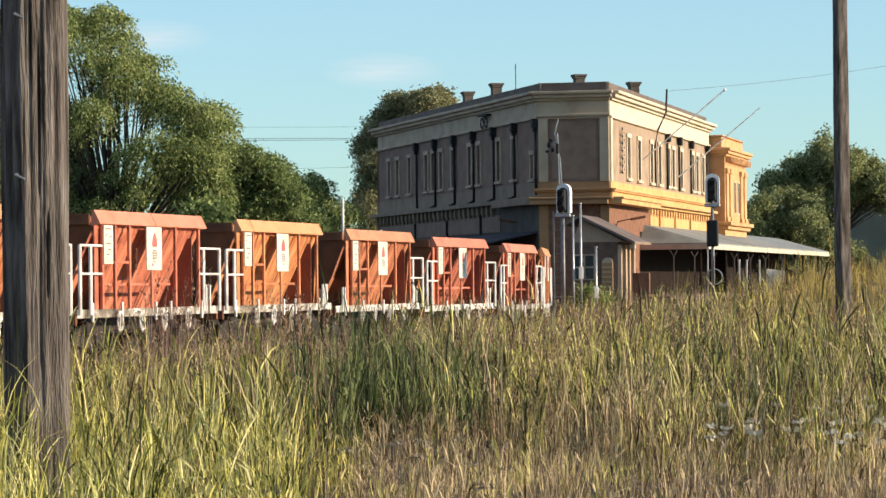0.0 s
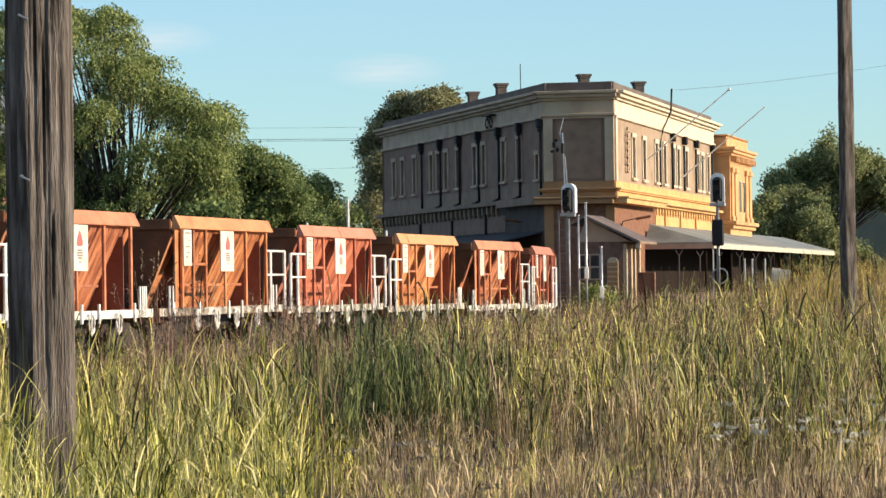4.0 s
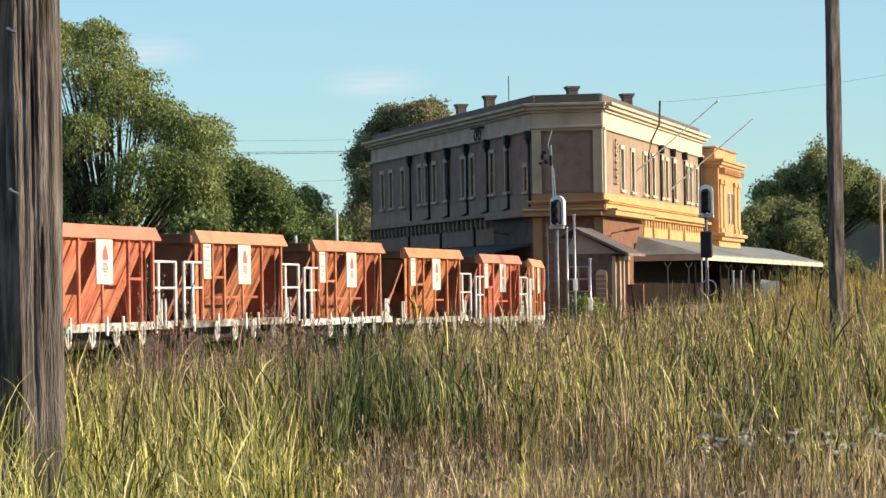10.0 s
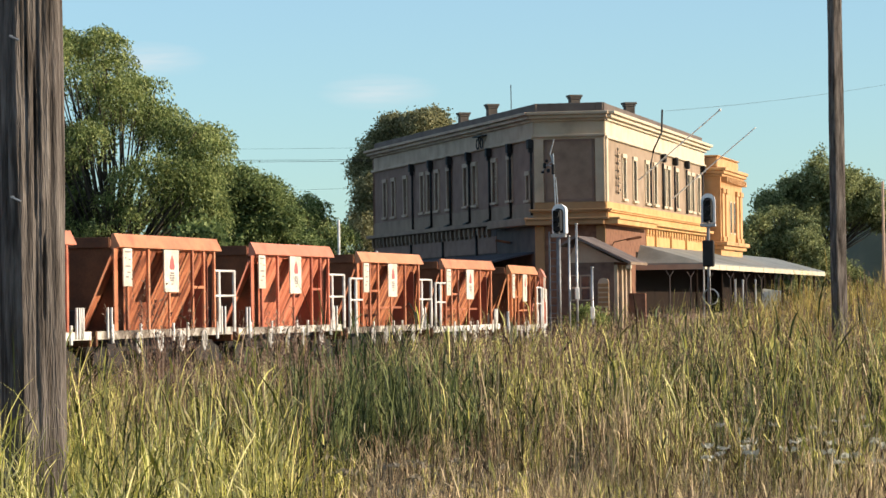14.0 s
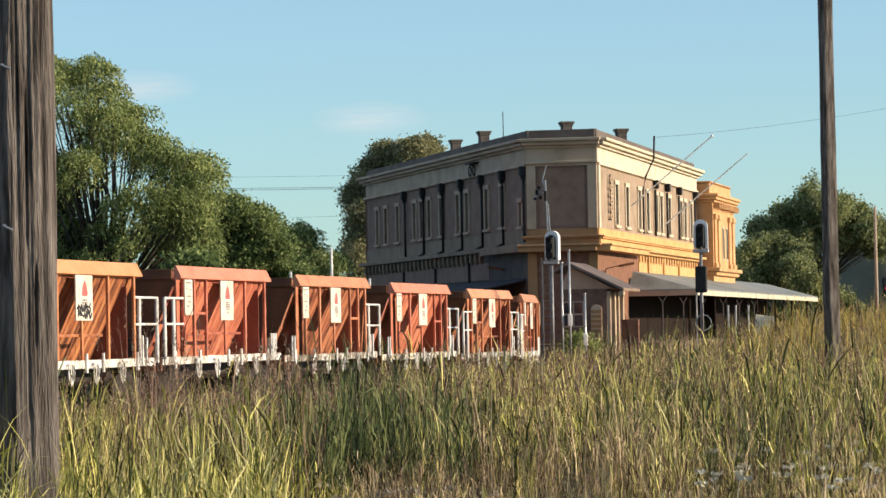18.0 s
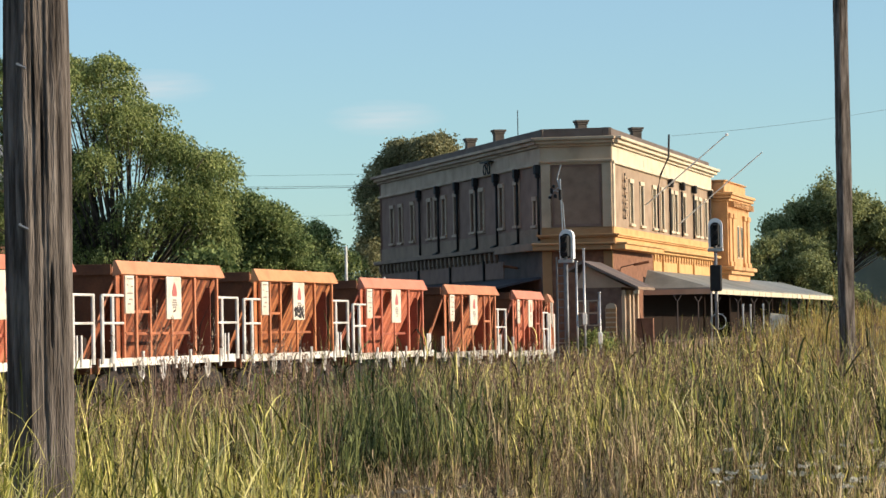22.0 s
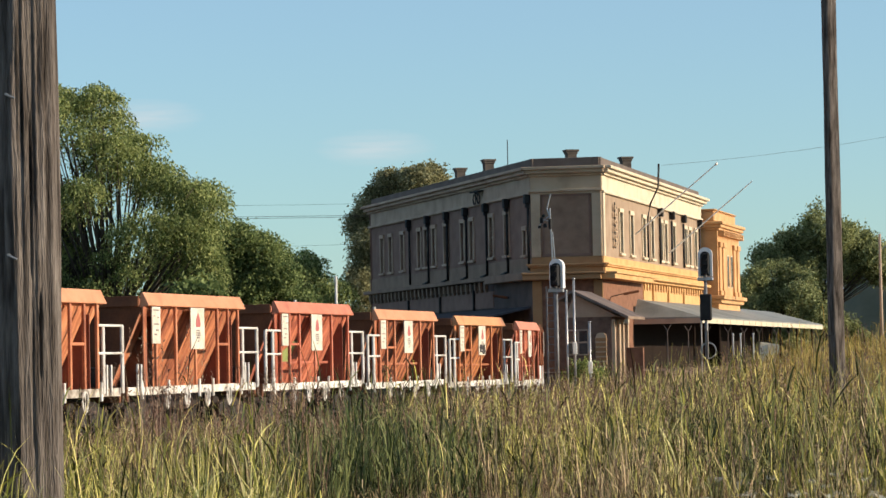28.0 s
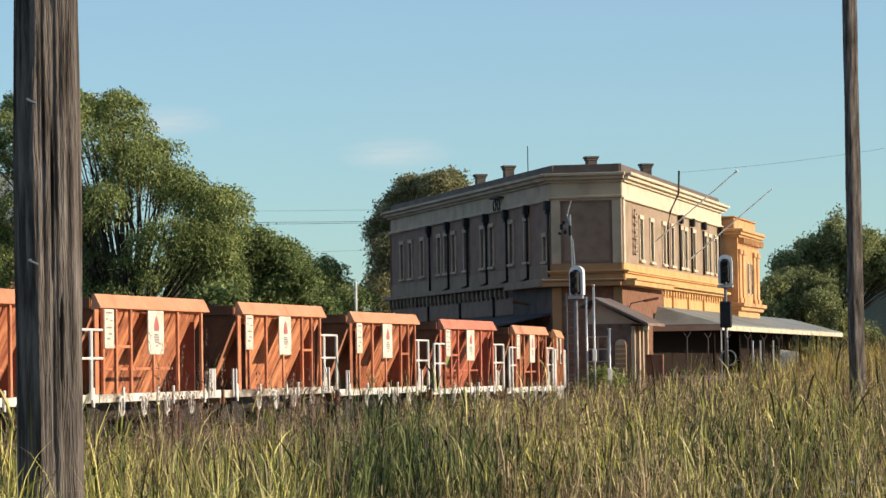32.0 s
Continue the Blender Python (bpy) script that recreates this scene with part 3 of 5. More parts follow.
def stake_mesh(x, side):
    bm = bmesh.new()
    tube(bm, ((x, side * (WIDE - 0.03), 1.0), (x, side * (WIDE - 0.03), 1.8)), 0.035, sides=6)
    return finish(bm, "stake", M_WHITE)


def repainted(mat, name, gain):
    """A copy of a paint with its colours shifted."""
    m = mat.copy()
    m.name = name
    for node in m.node_tree.nodes:
        if node.type == "VALTORGB":
            for el in node.color_ramp.elements:
                el.color = (*[min(0.9, c * g) for c, g in zip(el.color[:3], gain)], 1)
    return m


# some wagons have weathered to ochre, others to a rosy red
TONES = {"ochre": (1.04, 1.07, 0.9), "rosy": (0.98, 0.82, 0.95)}
WEATHERED = {2: "ochre", 4: "ochre", -4: "ochre", 8: "ochre", 3: "rosy", 6: "rosy", -3: "rosy", -6: "rosy", -1: "rosy", 7: "rosy"}


def build_train():
    first, other = build_wagon(), build_wagon(True)
    plain = {}
    for ob in list(first.children) + list(other.children):
        if ob.name.startswith(("coping", "handrail")):
            plain[ob.data.name] = (ob.name[:4], 1 if ob.data.vertices[0].co.y > 0 else -1, 1 if ob.data.vertices[0].co.x > 0 else -1)
    stakes = {(e, s): [stake_mesh(e * x, s) for x in (4.95, 5.25)] for e in (-1, 1) for s in (-1, 1)}
    used = set()
    for k in range(FIRST, LAST + 1):
        base = other if k in LADDERED else first
        WAGONS[k] = copy_thing(base, Matrix()) if base.name in used else base
        used.add(base.name)
    paints = {tone: {m.name: repainted(m, tone + "_" + m.name, gain) for m in (M_SHEET, M_ORANGE, M_COPING)} for tone, gain in TONES.items()}
    for k, w in WAGONS.items():
        tops = {s: coping_mesh((-HALF, -HALF + 2 * HALF * SEAMS[k], HALF), s) for s in (-1, 1)} if k in SEAMS else None
        for ob in list(w.children):
            what, side, end = plain.get(ob.data.name, ("", 0, 0))
            if what == "copi" and tops:
                ob.data = tops[side]
            if what == "hand" and k in (STAKES_FRONT if end > 0 else STAKES_REAR):
                for i, mesh in enumerate(stakes[end, side]):
                    if i == 0:
                        ob.data, ob.name, ob["label"] = mesh, "stake", "short white lashing stake"
                    else:
                        part("stake", mesh, None, w, "short white lashing stake")
            if k == -4 and ob.name.startswith("sign_plate") and "emblem" in ob["label"]:
                side = 1 if ob.data.vertices[0].co.y > 0 else -1
                bm, rng = bmesh.new(), random.Random(5)
                for i in range(3):
                    pts = [(-0.72 + 0.09 * j + rng.uniform(-0.06, 0.06), side * (WIDE + 0.088), 2.32 + 0.1 * i + (0.1 if j % 2 else -0.04) + rng.uniform(-0.05, 0.05)) for j in range(12)]
                    tube(bm, pts, 0.022, sides=4)
                part("scribble", bm, M_INK, ob, "black sprayed scribble")
            if k == -6 and ob.name.startswith("side_sheet"):
                side = 1 if ob.data.vertices[0].co.y > 0 else -1
                bm = bmesh.new()
                q = [(x, side * (0.202 + 0.4712 * (z - 1.12) + 0.006), z) for x, z in ((-3.0, 1.75), (-0.6, 1.8), (-0.45, 2.55), (-0.9, 2.5))]
                bm.faces.new([bm.verts.new(c) for c in q])
                bm.normal_update()
                bmesh.ops.solidify(bm, geom=bm.faces[:], thickness=side * 0.004)
                part("paint_patch", bm, M_GREENPAINT, ob, "pale green sprayed patch")
        for ob in w.children if k in WEATHERED else ():
            swap = paints[WEATHERED[k]].get(ob.data.materials[0].name)
            if swap:
                ob.material_slots[0].link = "OBJECT"
                ob.material_slots[0].material = swap


# seconds and metres run
TRAIN_RUN = ((0, 3.5, 7, 11, 14.5, 16.5, 20, 23, 27, 30, 32), (-53.44, -37.1, -20.78, -2.28, 13.25, 22.35, 38.68, 52.6, 71.47, 85.87, 95.6))


SLACK = {-7: -0.24, -8: -0.24, -9: 0.0, -2: -0.12, -1: -0.08}  # play in the couplings


def train_at(t):
    """How far along the track the middle of wagon 0 stands at t seconds."""
    return 0.55 + np.interp(t, *TRAIN_RUN)


def wagon_pose(k, t):
    s = train_at(t) + k * PITCH + SLACK.get(k, 0.0)
    a, b = track(s - 4.3), track(s + 4.3)
    return pose((a[0] + b[0]) / 2, (a[1] + b[1]) / 2, grade(s), 0, 0, math.degrees(math.atan2(b[1] - a[1], b[0] - a[0])))


# ---------------------------------------------------------------- poles, signals, posts
FACE = radians(-66)  # the flat weathered side of the timber


def pole_mesh(name, r0, r1, height, sides, rings, depth, splits=()):
    v = []
    for j in range(rings + 1):
        z = height * j / rings
        r = r0 + (r1 - r0) * j / rings
        for k in range(sides):
            a = k * math.tau / sides
            g = noise.noise((math.cos(a) * 9, math.sin(a) * 9, z * 0.55))
            crack = -min(0, noise.noise((math.cos(a) * 15 + 7, math.sin(a) * 15, z * 1.1)) + 0.22) * 2.2
            flat = math.cos(a - FACE)
            lim = 0.80
            cut = r * lim / flat if flat > lim else r
            rr = cut + depth * (g * 0.8 - crack) + 0.012 * noise.noise((3, 1, z * 0.5))
            for sa, z0, z1, half, deep in splits:
                off = abs((a - sa + math.pi) % math.tau - math.pi)
                if off < half and z0 < z < z1:
                    rr -= deep * (1 - off / half) * min(1, (z - z0) * 12, (z1 - z) * 3)
            v.append((rr * math.cos(a), rr * math.sin(a), z))
    f = [(j * sides + k, j * sides + (k + 1) % sides, (j + 1) * sides + (k + 1) % sides, (j + 1) * sides + k) for j in range(rings) for k in range(sides)]
    return quick_mesh(name, v, f, M_POLE)


def build_poles():
    p = thing("timber_pole", "thick weathered grey timber pole with deep cracks, standing in grass", "pole", pose(-2.275, 17.6, 0.1))
    part("shaft", pole_mesh("shaft", 0.184, 0.165, 8.0, 144, 260, 0.017, ((radians(-55), 1.75, 2.25, 0.07, 0.08), (radians(-74), 2.3, 3.3, 0.04, 0.03))), None, p)
    for z in (2.4, 3.29):
        bm = bmesh.new()
        tube(bm, ((-0.075, -0.13, z + 0.03), (-0.08, -0.215, z + 0.025), (-0.03, -0.22, z)), 0.008, sides=5)
        part("step_iron", bm, M_GALV, p, "bent metal step iron")
    q = thing("timber_pole", "slim dark timber pole standing in tall grass", "pole", pose(7.86, 62, -0.1))
    part("shaft", pole_mesh("shaft", 0.16, 0.14, 11.0, 32, 120, 0.01), None, q)


def build_signal(x, y, base, head, label, ladder_side, size=1.0, turn=-18.0):
    s = thing("railway_signal", label, "signal", pose(x, y, base, 0, 0, turn) @ Matrix.Scale(size, 4), group="railway signals")
    bm = bmesh.new()
    tube(bm, ((0, 0, 0), (0, 0, head - 0.4)), 0.065, sides=10)
    part("mast", bm, M_MAST, s, "dull steel mast", smooth=True)
    # arched backing board with a white rim
    def arch(w, h, z0, y0, y1, mat, name, parent, label_=""):
        out = [(-w, z0), (w, z0)] + [(w * math.cos(a), z0 + h - w + w * math.sin(a)) for a in np.linspace(0, math.pi, 13)]
        b = bmesh.new()
        lo, hi = [b.verts.new((px, y0, pz)) for px, pz in out], [b.verts.new((px, y1, pz)) for px, pz in out]
        b.faces.new(lo), b.faces.new(hi[::-1])
        for i in range(len(out)):
            b.faces.new((lo[i], lo[(i + 1) % len(out)], hi[(i + 1) % len(out)], hi[i]))
        return part(name, b, mat, parent, label_)
    arch(0.27, 1.12, head - 0.58, 0.03, 0.34, M_SIGNALWHITE, "rim", s, "white painted rim of the backing board")
    back = arch(0.18, 0.94, head - 0.56, -0.02, 0.026, M_BLACK, "backing_board", s)
    case = part("lamp_case", boxes((-0.15, 0.15, -0.3, -0.02, head - 0.5, head + 0.3), bevel=0.03), M_BLACK, s, "black signal lamp case")
    for z in (head - 0.25, head + 0.12):
        bm = bmesh.new()
        tube(bm, ((0, -0.3, z), (0, -0.4, z + 0.02)), 0.115, sides=12, cap=False)
        part("hood", bm, M_BLACK, case, smooth=True)
    part("bracket", boxes((-0.3, 0.3, -0.08, 0.08, head - 0.74, head - 0.6), bevel=0.02), M_GALV, s)
    if ladder_side:
        x0 = 0.12 * ladder_side
        lad = part("ladder", boxes((x0 - 0.03, x0 + 0.03, 0.1, 0.16, 0, head - 0.5), (x0 + 0.3 * ladder_side - 0.03, x0 + 0.3 * ladder_side + 0.03, 0.1, 0.16, 0, head - 0.5)), M_MAST, s, "steel access ladder")
        for z in np.arange(0.3, head - 0.6, 0.3):
            part("rung", boxes((min(x0, x0 + 0.3 * ladder_side), max(x0, x0 + 0.3 * ladder_side), 0.11, 0.15, z - 0.015, z + 0.015)), M_MAST, lad)
    return s


def hoop(bm, x, y, z, r, tube_r=0.02):
    pts = [(x + r * math.cos(a), y, z + r * math.sin(a)) for a in np.linspace(0, math.tau, 13)]
    tube(bm, pts, tube_r, sides=5, cap=False)


def build_signals():
    g = -0.3
    s = build_signal(4.96, 130, g - 0.18, 5.42, "colour light signal with a white-rimmed arched backing and ladder", -1, 1.083)
    bm = bmesh.new()
    tube(bm, ((-0.14, 0.2, 4.8), (-0.24, 0.2, 7.9)), 0.03, sides=6)
    tube(bm, ((-0.24, 0.2, 7.5), (-0.36, 0.2, 7.9), (-0.2, 0.2, 8.45)), 0.03, sides=5)
    tube(bm, ((-0.02, 0.22, 4.8), (-0.16, 0.22, 7.0)), 0.025, sides=6)
    part("aerial_post", bm, M_GALV, s, "thin steel aerial post")
    for x, z, h in ((-0.44, 7.25, 0.16), (-0.58, 7.45, 0.22), (-0.5, 7.62, 0.12), (-0.24, 7.3, 0.4), (-0.66, 7.2, 0.1)):
        part("insulator", boxes((x - 0.06, x + 0.06, 0.14, 0.26, z - h / 2, z + h / 2), bevel=0.03), M_BLACK, s)
    bm = bmesh.new()
    tube(bm, ((-0.72, 0.2, 7.15), (-0.5, 0.2, 7.45), (-0.26, 0.2, 7.6)), 0.025, sides=5)
    tube(bm, ((-0.65, 0.2, 7.5), (-0.22, 0.2, 7.4)), 0.02, sides=5)
    part("bracket", bm, M_GALV, s)
    s2 = build_signal(10.27, 120, g, 5.75, "second colour light signal with a white-rimmed arched backing", 0, turn=-8.0)
    bm = bmesh.new()
    hoop(bm, 0.05, 0.05, 2.35, 0.3, 0.025)
    part("ladder_hoop", bm, M_GALV, s2, "galvanised hoop bracket")
    part("relay_case", boxes((-0.22, 0.22, -0.2, 0.12, 3.5, 4.5), bevel=0.04), M_BLACK, s2, "lower black lamp case")
    bm = bmesh.new()
    tube(bm, ((-0.2, 0.1, 0), (-0.2, 0.1, 4.4)), 0.03, sides=6)
    part("ladder_rail", bm, M_GALV, s2)
    for x, h, r in ((5.66, 5.6, 0.05), (5.35, 5.1, 0.045), (6.28, 3.8, 0.05)):
        bm = bmesh.new()
        tube(bm, ((0, 0, 0), (0, 0, h)), r, sides=8)
        tube(bm, ((0, 0, h), (0, 0, h + 0.06)), r * 1.4, sides=8)
        p = thing("steel_post", "plain galvanised post beside the signal", "post", pose(x, 129.5, g - 0.2), group="posts by the signal")
        part("shaft", bm, M_GALV, p, smooth=True)
        if r == 0.05:
            part("collar", boxes((-0.09, 0.09, -0.09, 0.09, h * 0.45, h * 0.45 + 0.5), bevel=0.02), M_WHITE, p, "white marker sleeve")
    for x, y, z, h in ((-4.75, 150, 0, 6.1), (-2.95, 150, 0, 4.6), (-6.7, 150, 0, 5.0)):
        bm = bmesh.new()
        tube(bm, ((0, 0, 0), (0, 0, h)), 0.065, sides=8)
        tube(bm, ((0, 0, h), (0, 0, h + 0.08)), 0.06, sides=8)
        solid("white_post", bm, M_WHITE, "tall plain white post behind the wagons", "post", pose(x, y, z - 0.2), group="white posts")


def build_fence():
    """Chain fence posts with cranked tops in front of the platform."""
    f = thing("platform_fence", "thin steel fence posts with forked tops before the platform", "fence")
    n = 13
    for i in range(n):
        y = 108 + i * 4.6 + (i * 37 % 11) * 0.12
        x = 7.9 + i * 1.12
        z0 = float(land(x, y)) - 0.3
        top = 2.75
        bm = bmesh.new()
        tube(bm, ((x, y, z0), (x, y, top)), 0.022, sides=6)
        tube(bm, ((x, y, top), (x + 0.13, y, top + 0.2)), 0.018, sides=5)
        tube(bm, ((x, y, top), (x - 0.13, y, top + 0.2)), 0.018, sides=5)
        part("post", bm, M_LOWWALL, f)


def build_far_lineside():
    """A street lamp, a low signal showing red and a leaning board beyond the platform fence."""
    s = thing("street_lamp", "grey street lamp with an arm over the far road", "street lamp", pose(35.3, 250, 0))
    bm = bmesh.new()
    tube(bm, ((0, 0, -0.5), (0, 0, 11.2)), [0.16, 0.1], sides=8)
    part("pole", bm, M_GREYTRIM, s, smooth=True)
    bm = bmesh.new()
    tube(bm, ((0, 0, 9.9), (0.5, 0, 10.25), (1.0, 0, 10.3)), 0.04, sides=6)
    part("arm", bm, M_GALV, s)
    part("lantern", boxes((0.9, 1.7, -0.15, 0.15, 10.2, 10.4), bevel=0.06), M_SIGNALWHITE, s, "pale lantern head")
    d = thing("low_signal", "low black signal showing a red light", "signal", pose(21.7, 150, -0.2))
    bm = bmesh.new()
    tube(bm, ((0, 0, -0.4), (0, 0, 3.5)), 0.06, sides=8)
    part("mast", bm, M_GALV, d)
    part("lamp_case", boxes((-0.25, 0.25, -0.1, 0.25, 3.3, 4.3), bevel=0.06), M_BLACK, d)
    bm = bmesh.new()
    tube(bm, ((0, -0.1, 3.75), (0, -0.14, 3.75)), 0.1, sides=14)
    part("lens", bm, M_REDLAMP, d, "glowing red lens")
    b = bmesh.new()
    box(b, -0.45, 0.45, -0.03, 0.03, 0, 1.7, bevel=0.02)
    solid("leaning_board", b, M_BOARD, "pale weathered board leaning by the fence", "board", pose(15.7, 151, 0.7, 0, 8, 0))
    for x, y in ((13.9, 148), (14.4, 149.5), (15.1, 150.5)):
        b = bmesh.new()
        tube(b, ((0, 0, -0.4), (0, 0, 2.6)), 0.04, sides=7)
        tube(b, ((0, 0, 2.6), (0, 0, 2.68)), 0.055, sides=7)
        solid("marker_post", b, M_GALV, "thin pale marker post by the fence", "post", pose(x, y, 0.2), group="marker posts")
    h = thing("brick_house", "red brick house with a grey roof behind trees", "house", pose(-28.2, 168, 0))
    part("wall", boxes((-4.4, 4.4, 0, 8, -0.3, 10.2)), M_BRICK, h, "red brick wall")
    bm = bmesh.new()
    sloped_roof(bm, [(-4.9, 4, 12.8), (4.9, 4, 12.8)], [(-4.9, -0.6, 10.0), (4.9, -0.6, 10.0)], 0.2)
    sloped_roof(bm, [(4.9, 4, 12.8), (-4.9, 4, 12.8)], [(4.9, 8.6, 10.0), (-4.9, 8.6, 10.0)], 0.2)
    part("roof", bm, M_ROOF, h, "grey sheet roof")


# ---------------------------------------------------------------- the station building
def facing(x, y, ux, uy):
    """A wall's own space: x along the wall, -y outwards, z up."""
    n = math.hypot(ux, uy)
    ux, uy = ux / n, uy / n
    return Matrix(((ux, -uy, 0, x), (uy, ux, 0, y), (0, 0, 1, 0), (0, 0, 0, 1)))


def on(ob, m):
    ob.matrix_basis = m
    return ob


C1, C2, C3, C4 = (10.62, 200.0), (6.17, 200.9), (-5.07, 248.0), (20.75, 245.7)
PLAT = 1.0


def band(x0, x1, out, z0, z1):
    """A moulding along a wall, standing out from its face."""
    return (x0, x1, -out, 0.05, z0, z1)


def cut_wall(length, thick, z0, z1, holes):
    """A wall with openings cut through: holes are x, half width, bottom, top, without overlap along x."""
    bm = bmesh.new()
    x = 0.0
    for cx, hw, b, t in sorted(holes):
        box(bm, x, cx - hw, 0, thick, z0, z1)
        box(bm, cx - hw, cx + hw, 0, thick, z0, b)
        box(bm, cx - hw, cx + hw, 0, thick, t, z1)
        x = cx + hw
    box(bm, x, length, 0, thick, z0, z1)
    return bm


def window(parent, m, x, hw, b, t, trim, sash):
    win = on(part("window", boxes((x - hw - 0.2, x - hw, -0.09, 0.1, b - 0.1, t + 0.2), (x + hw, x + hw + 0.2, -0.09, 0.1, b - 0.1, t + 0.2), (x - hw - 0.2, x + hw + 0.2, -0.13, 0.1, t, t + 0.28), bevel=0.015), trim, parent, "sash window with a pale moulded surround"), m)
    part("sill", boxes((x - hw - 0.28, x + hw + 0.28, -0.2, 0.1, b - 0.25, b - 0.08), bevel=0.02), trim, win)
    mid = (b + t) / 2
    part("sash_frame", boxes((x - hw, x - hw + 0.07, 0.12, 0.18, b, t), (x + hw - 0.07, x + hw, 0.12, 0.18, b, t), (x - hw, x + hw, 0.12, 0.18, t - 0.08, t), (x - hw, x + hw, 0.12, 0.18, b, b + 0.08), (x - hw, x + hw, 0.1, 0.18, mid - 0.04, mid + 0.04)), sash, win)
    for lo, hi in ((b, mid), (mid, t)):
        part("pane", boxes((x - hw + 0.07, x + hw - 0.07, 0.145, 0.155, lo + 0.06, hi - 0.06)), M_GLASS, win)


def build_station():
    st = thing("station_building", "two-storey station of dark render with cream and ochre trim", "building")
    mL = facing(*C3, C2[0] - C3[0], C2[1] - C3[1])
    LL = math.dist(C2, C3)
    mC = facing(*C2, C1[0] - C2[0], C1[1] - C2[1])
    LC = math.dist(C1, C2)
    mR = facing(*C1, C4[0] - C1[0], C4[1] - C1[1])
    LR = math.dist(C1, C4)
    left_w = [LL - s for s in (44.05, 41.05, 36.97, 31.37, 29.2, 26.71, 23.09, 18.1, 15.52, 10.1, 6.09)]
    right_w = (7.43, 11.88, 17.3, 21.1, 25.25, 27.6, 31.7, 37.8, 40.1, 43.4)
    # Trim and bands change tone by side: sun and shade sit in these colours.
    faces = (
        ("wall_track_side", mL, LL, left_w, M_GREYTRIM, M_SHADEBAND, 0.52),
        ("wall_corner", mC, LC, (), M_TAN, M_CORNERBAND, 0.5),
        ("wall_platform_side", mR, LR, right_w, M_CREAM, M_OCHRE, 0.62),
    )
    for name, m, ln, wins, trim, low, hw in faces:
        holes = [(x, hw, 8.75, 11.35) for x in wins]
        small = (LL - 1.52, 0.36, 8.6, 10.1)
        if name == "wall_track_side":
            holes.append(small)
        upper = on(part(name, cut_wall(ln, 0.45, 8.25, 12.3, holes), M_BUFFWALL if name == "wall_platform_side" else M_PANEL if name == "wall_corner" else M_DARKGREY, st, "buff upper wall, render lightened for its sunlit side" if name == "wall_platform_side" else "dark brown rendered upper wall, toned for its shaded side"), m)
        for x in wins:
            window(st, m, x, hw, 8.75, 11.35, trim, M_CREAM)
        if name == "wall_track_side":
            window(st, m, small[0], 0.36, 8.6, 10.1, trim, M_CREAM)
        e = 0.0
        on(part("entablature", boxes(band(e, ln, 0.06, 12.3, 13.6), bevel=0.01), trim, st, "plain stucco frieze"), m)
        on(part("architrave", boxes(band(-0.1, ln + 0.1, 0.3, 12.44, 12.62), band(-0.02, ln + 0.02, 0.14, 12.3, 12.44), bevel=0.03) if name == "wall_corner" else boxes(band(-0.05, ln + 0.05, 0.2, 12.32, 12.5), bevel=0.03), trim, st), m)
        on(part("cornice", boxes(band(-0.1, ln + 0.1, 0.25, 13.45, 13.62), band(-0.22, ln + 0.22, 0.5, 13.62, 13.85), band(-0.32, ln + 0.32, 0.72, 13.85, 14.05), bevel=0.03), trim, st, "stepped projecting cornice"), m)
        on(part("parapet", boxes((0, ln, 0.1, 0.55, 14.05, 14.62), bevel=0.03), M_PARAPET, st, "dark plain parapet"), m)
        on(part("sill_band", boxes(band(0, ln, 0.08, 7.3, 8.3), bevel=0.01), low, st, "ochre stucco band under the windows" if low is not M_SHADEBAND else "stucco band under the windows in a shaded buff tone"), m)
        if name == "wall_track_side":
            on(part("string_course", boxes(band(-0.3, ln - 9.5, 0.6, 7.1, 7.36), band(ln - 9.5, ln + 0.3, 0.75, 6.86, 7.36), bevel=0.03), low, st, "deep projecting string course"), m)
        else:
            on(part("sill_moulding", boxes(band(-0.3, ln + 0.3, 0.46, 7.74, 7.86), band(-0.2, ln + 0.2, 0.36, 7.64, 7.74), band(-0.1, ln + 0.1, 0.2, 7.3, 7.64), bevel=0.02), low, st, "stepped ochre moulding"), m)
            plain = ln if name == "wall_corner" else 16.0
            on(part("string_course", boxes(band(-0.55, plain + 0.3, 1.0, 7.16, 7.3), band(-0.5, plain, 0.88, 6.84, 7.16), bevel=0.03), low, st, "deep projecting string course"), m)
            if name == "wall_platform_side":
                on(part("string_course", boxes(band(16.3, ln + 0.2, 0.7, 7.1, 7.3), band(16.3, ln, 0.4, 6.92, 7.1), bevel=0.03), low, st, "ledge over a row of brackets"), m)
        split = 12.0 if name == "wall_platform_side" else ln
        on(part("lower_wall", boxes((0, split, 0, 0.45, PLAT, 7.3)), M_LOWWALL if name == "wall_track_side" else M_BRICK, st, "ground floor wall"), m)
        if split < ln:
            on(part("lower_wall", boxes((split, ln, 0, 0.45, 5.25, 7.3)), M_BRICK, st, "brick wall above the canopy"), m)
            # The canopy's shade is in this front's colour.
            on(part("lower_wall", boxes((split, ln, 0, 0.45, PLAT, 5.25)), M_SHADOWROOM, st, "lower front under the canopy, shade put into its colour"), m)
        first, last = {"wall_track_side": (0.6, ln - 10.2), "wall_platform_side": (16.9, ln - 0.4)}.get(name, (0, 0))
        deep = 0.15 if name == "wall_platform_side" else 0.3
        for x in np.arange(first, last, 1.3):
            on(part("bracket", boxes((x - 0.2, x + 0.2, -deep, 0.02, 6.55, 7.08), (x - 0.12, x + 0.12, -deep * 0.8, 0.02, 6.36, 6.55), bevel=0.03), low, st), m)
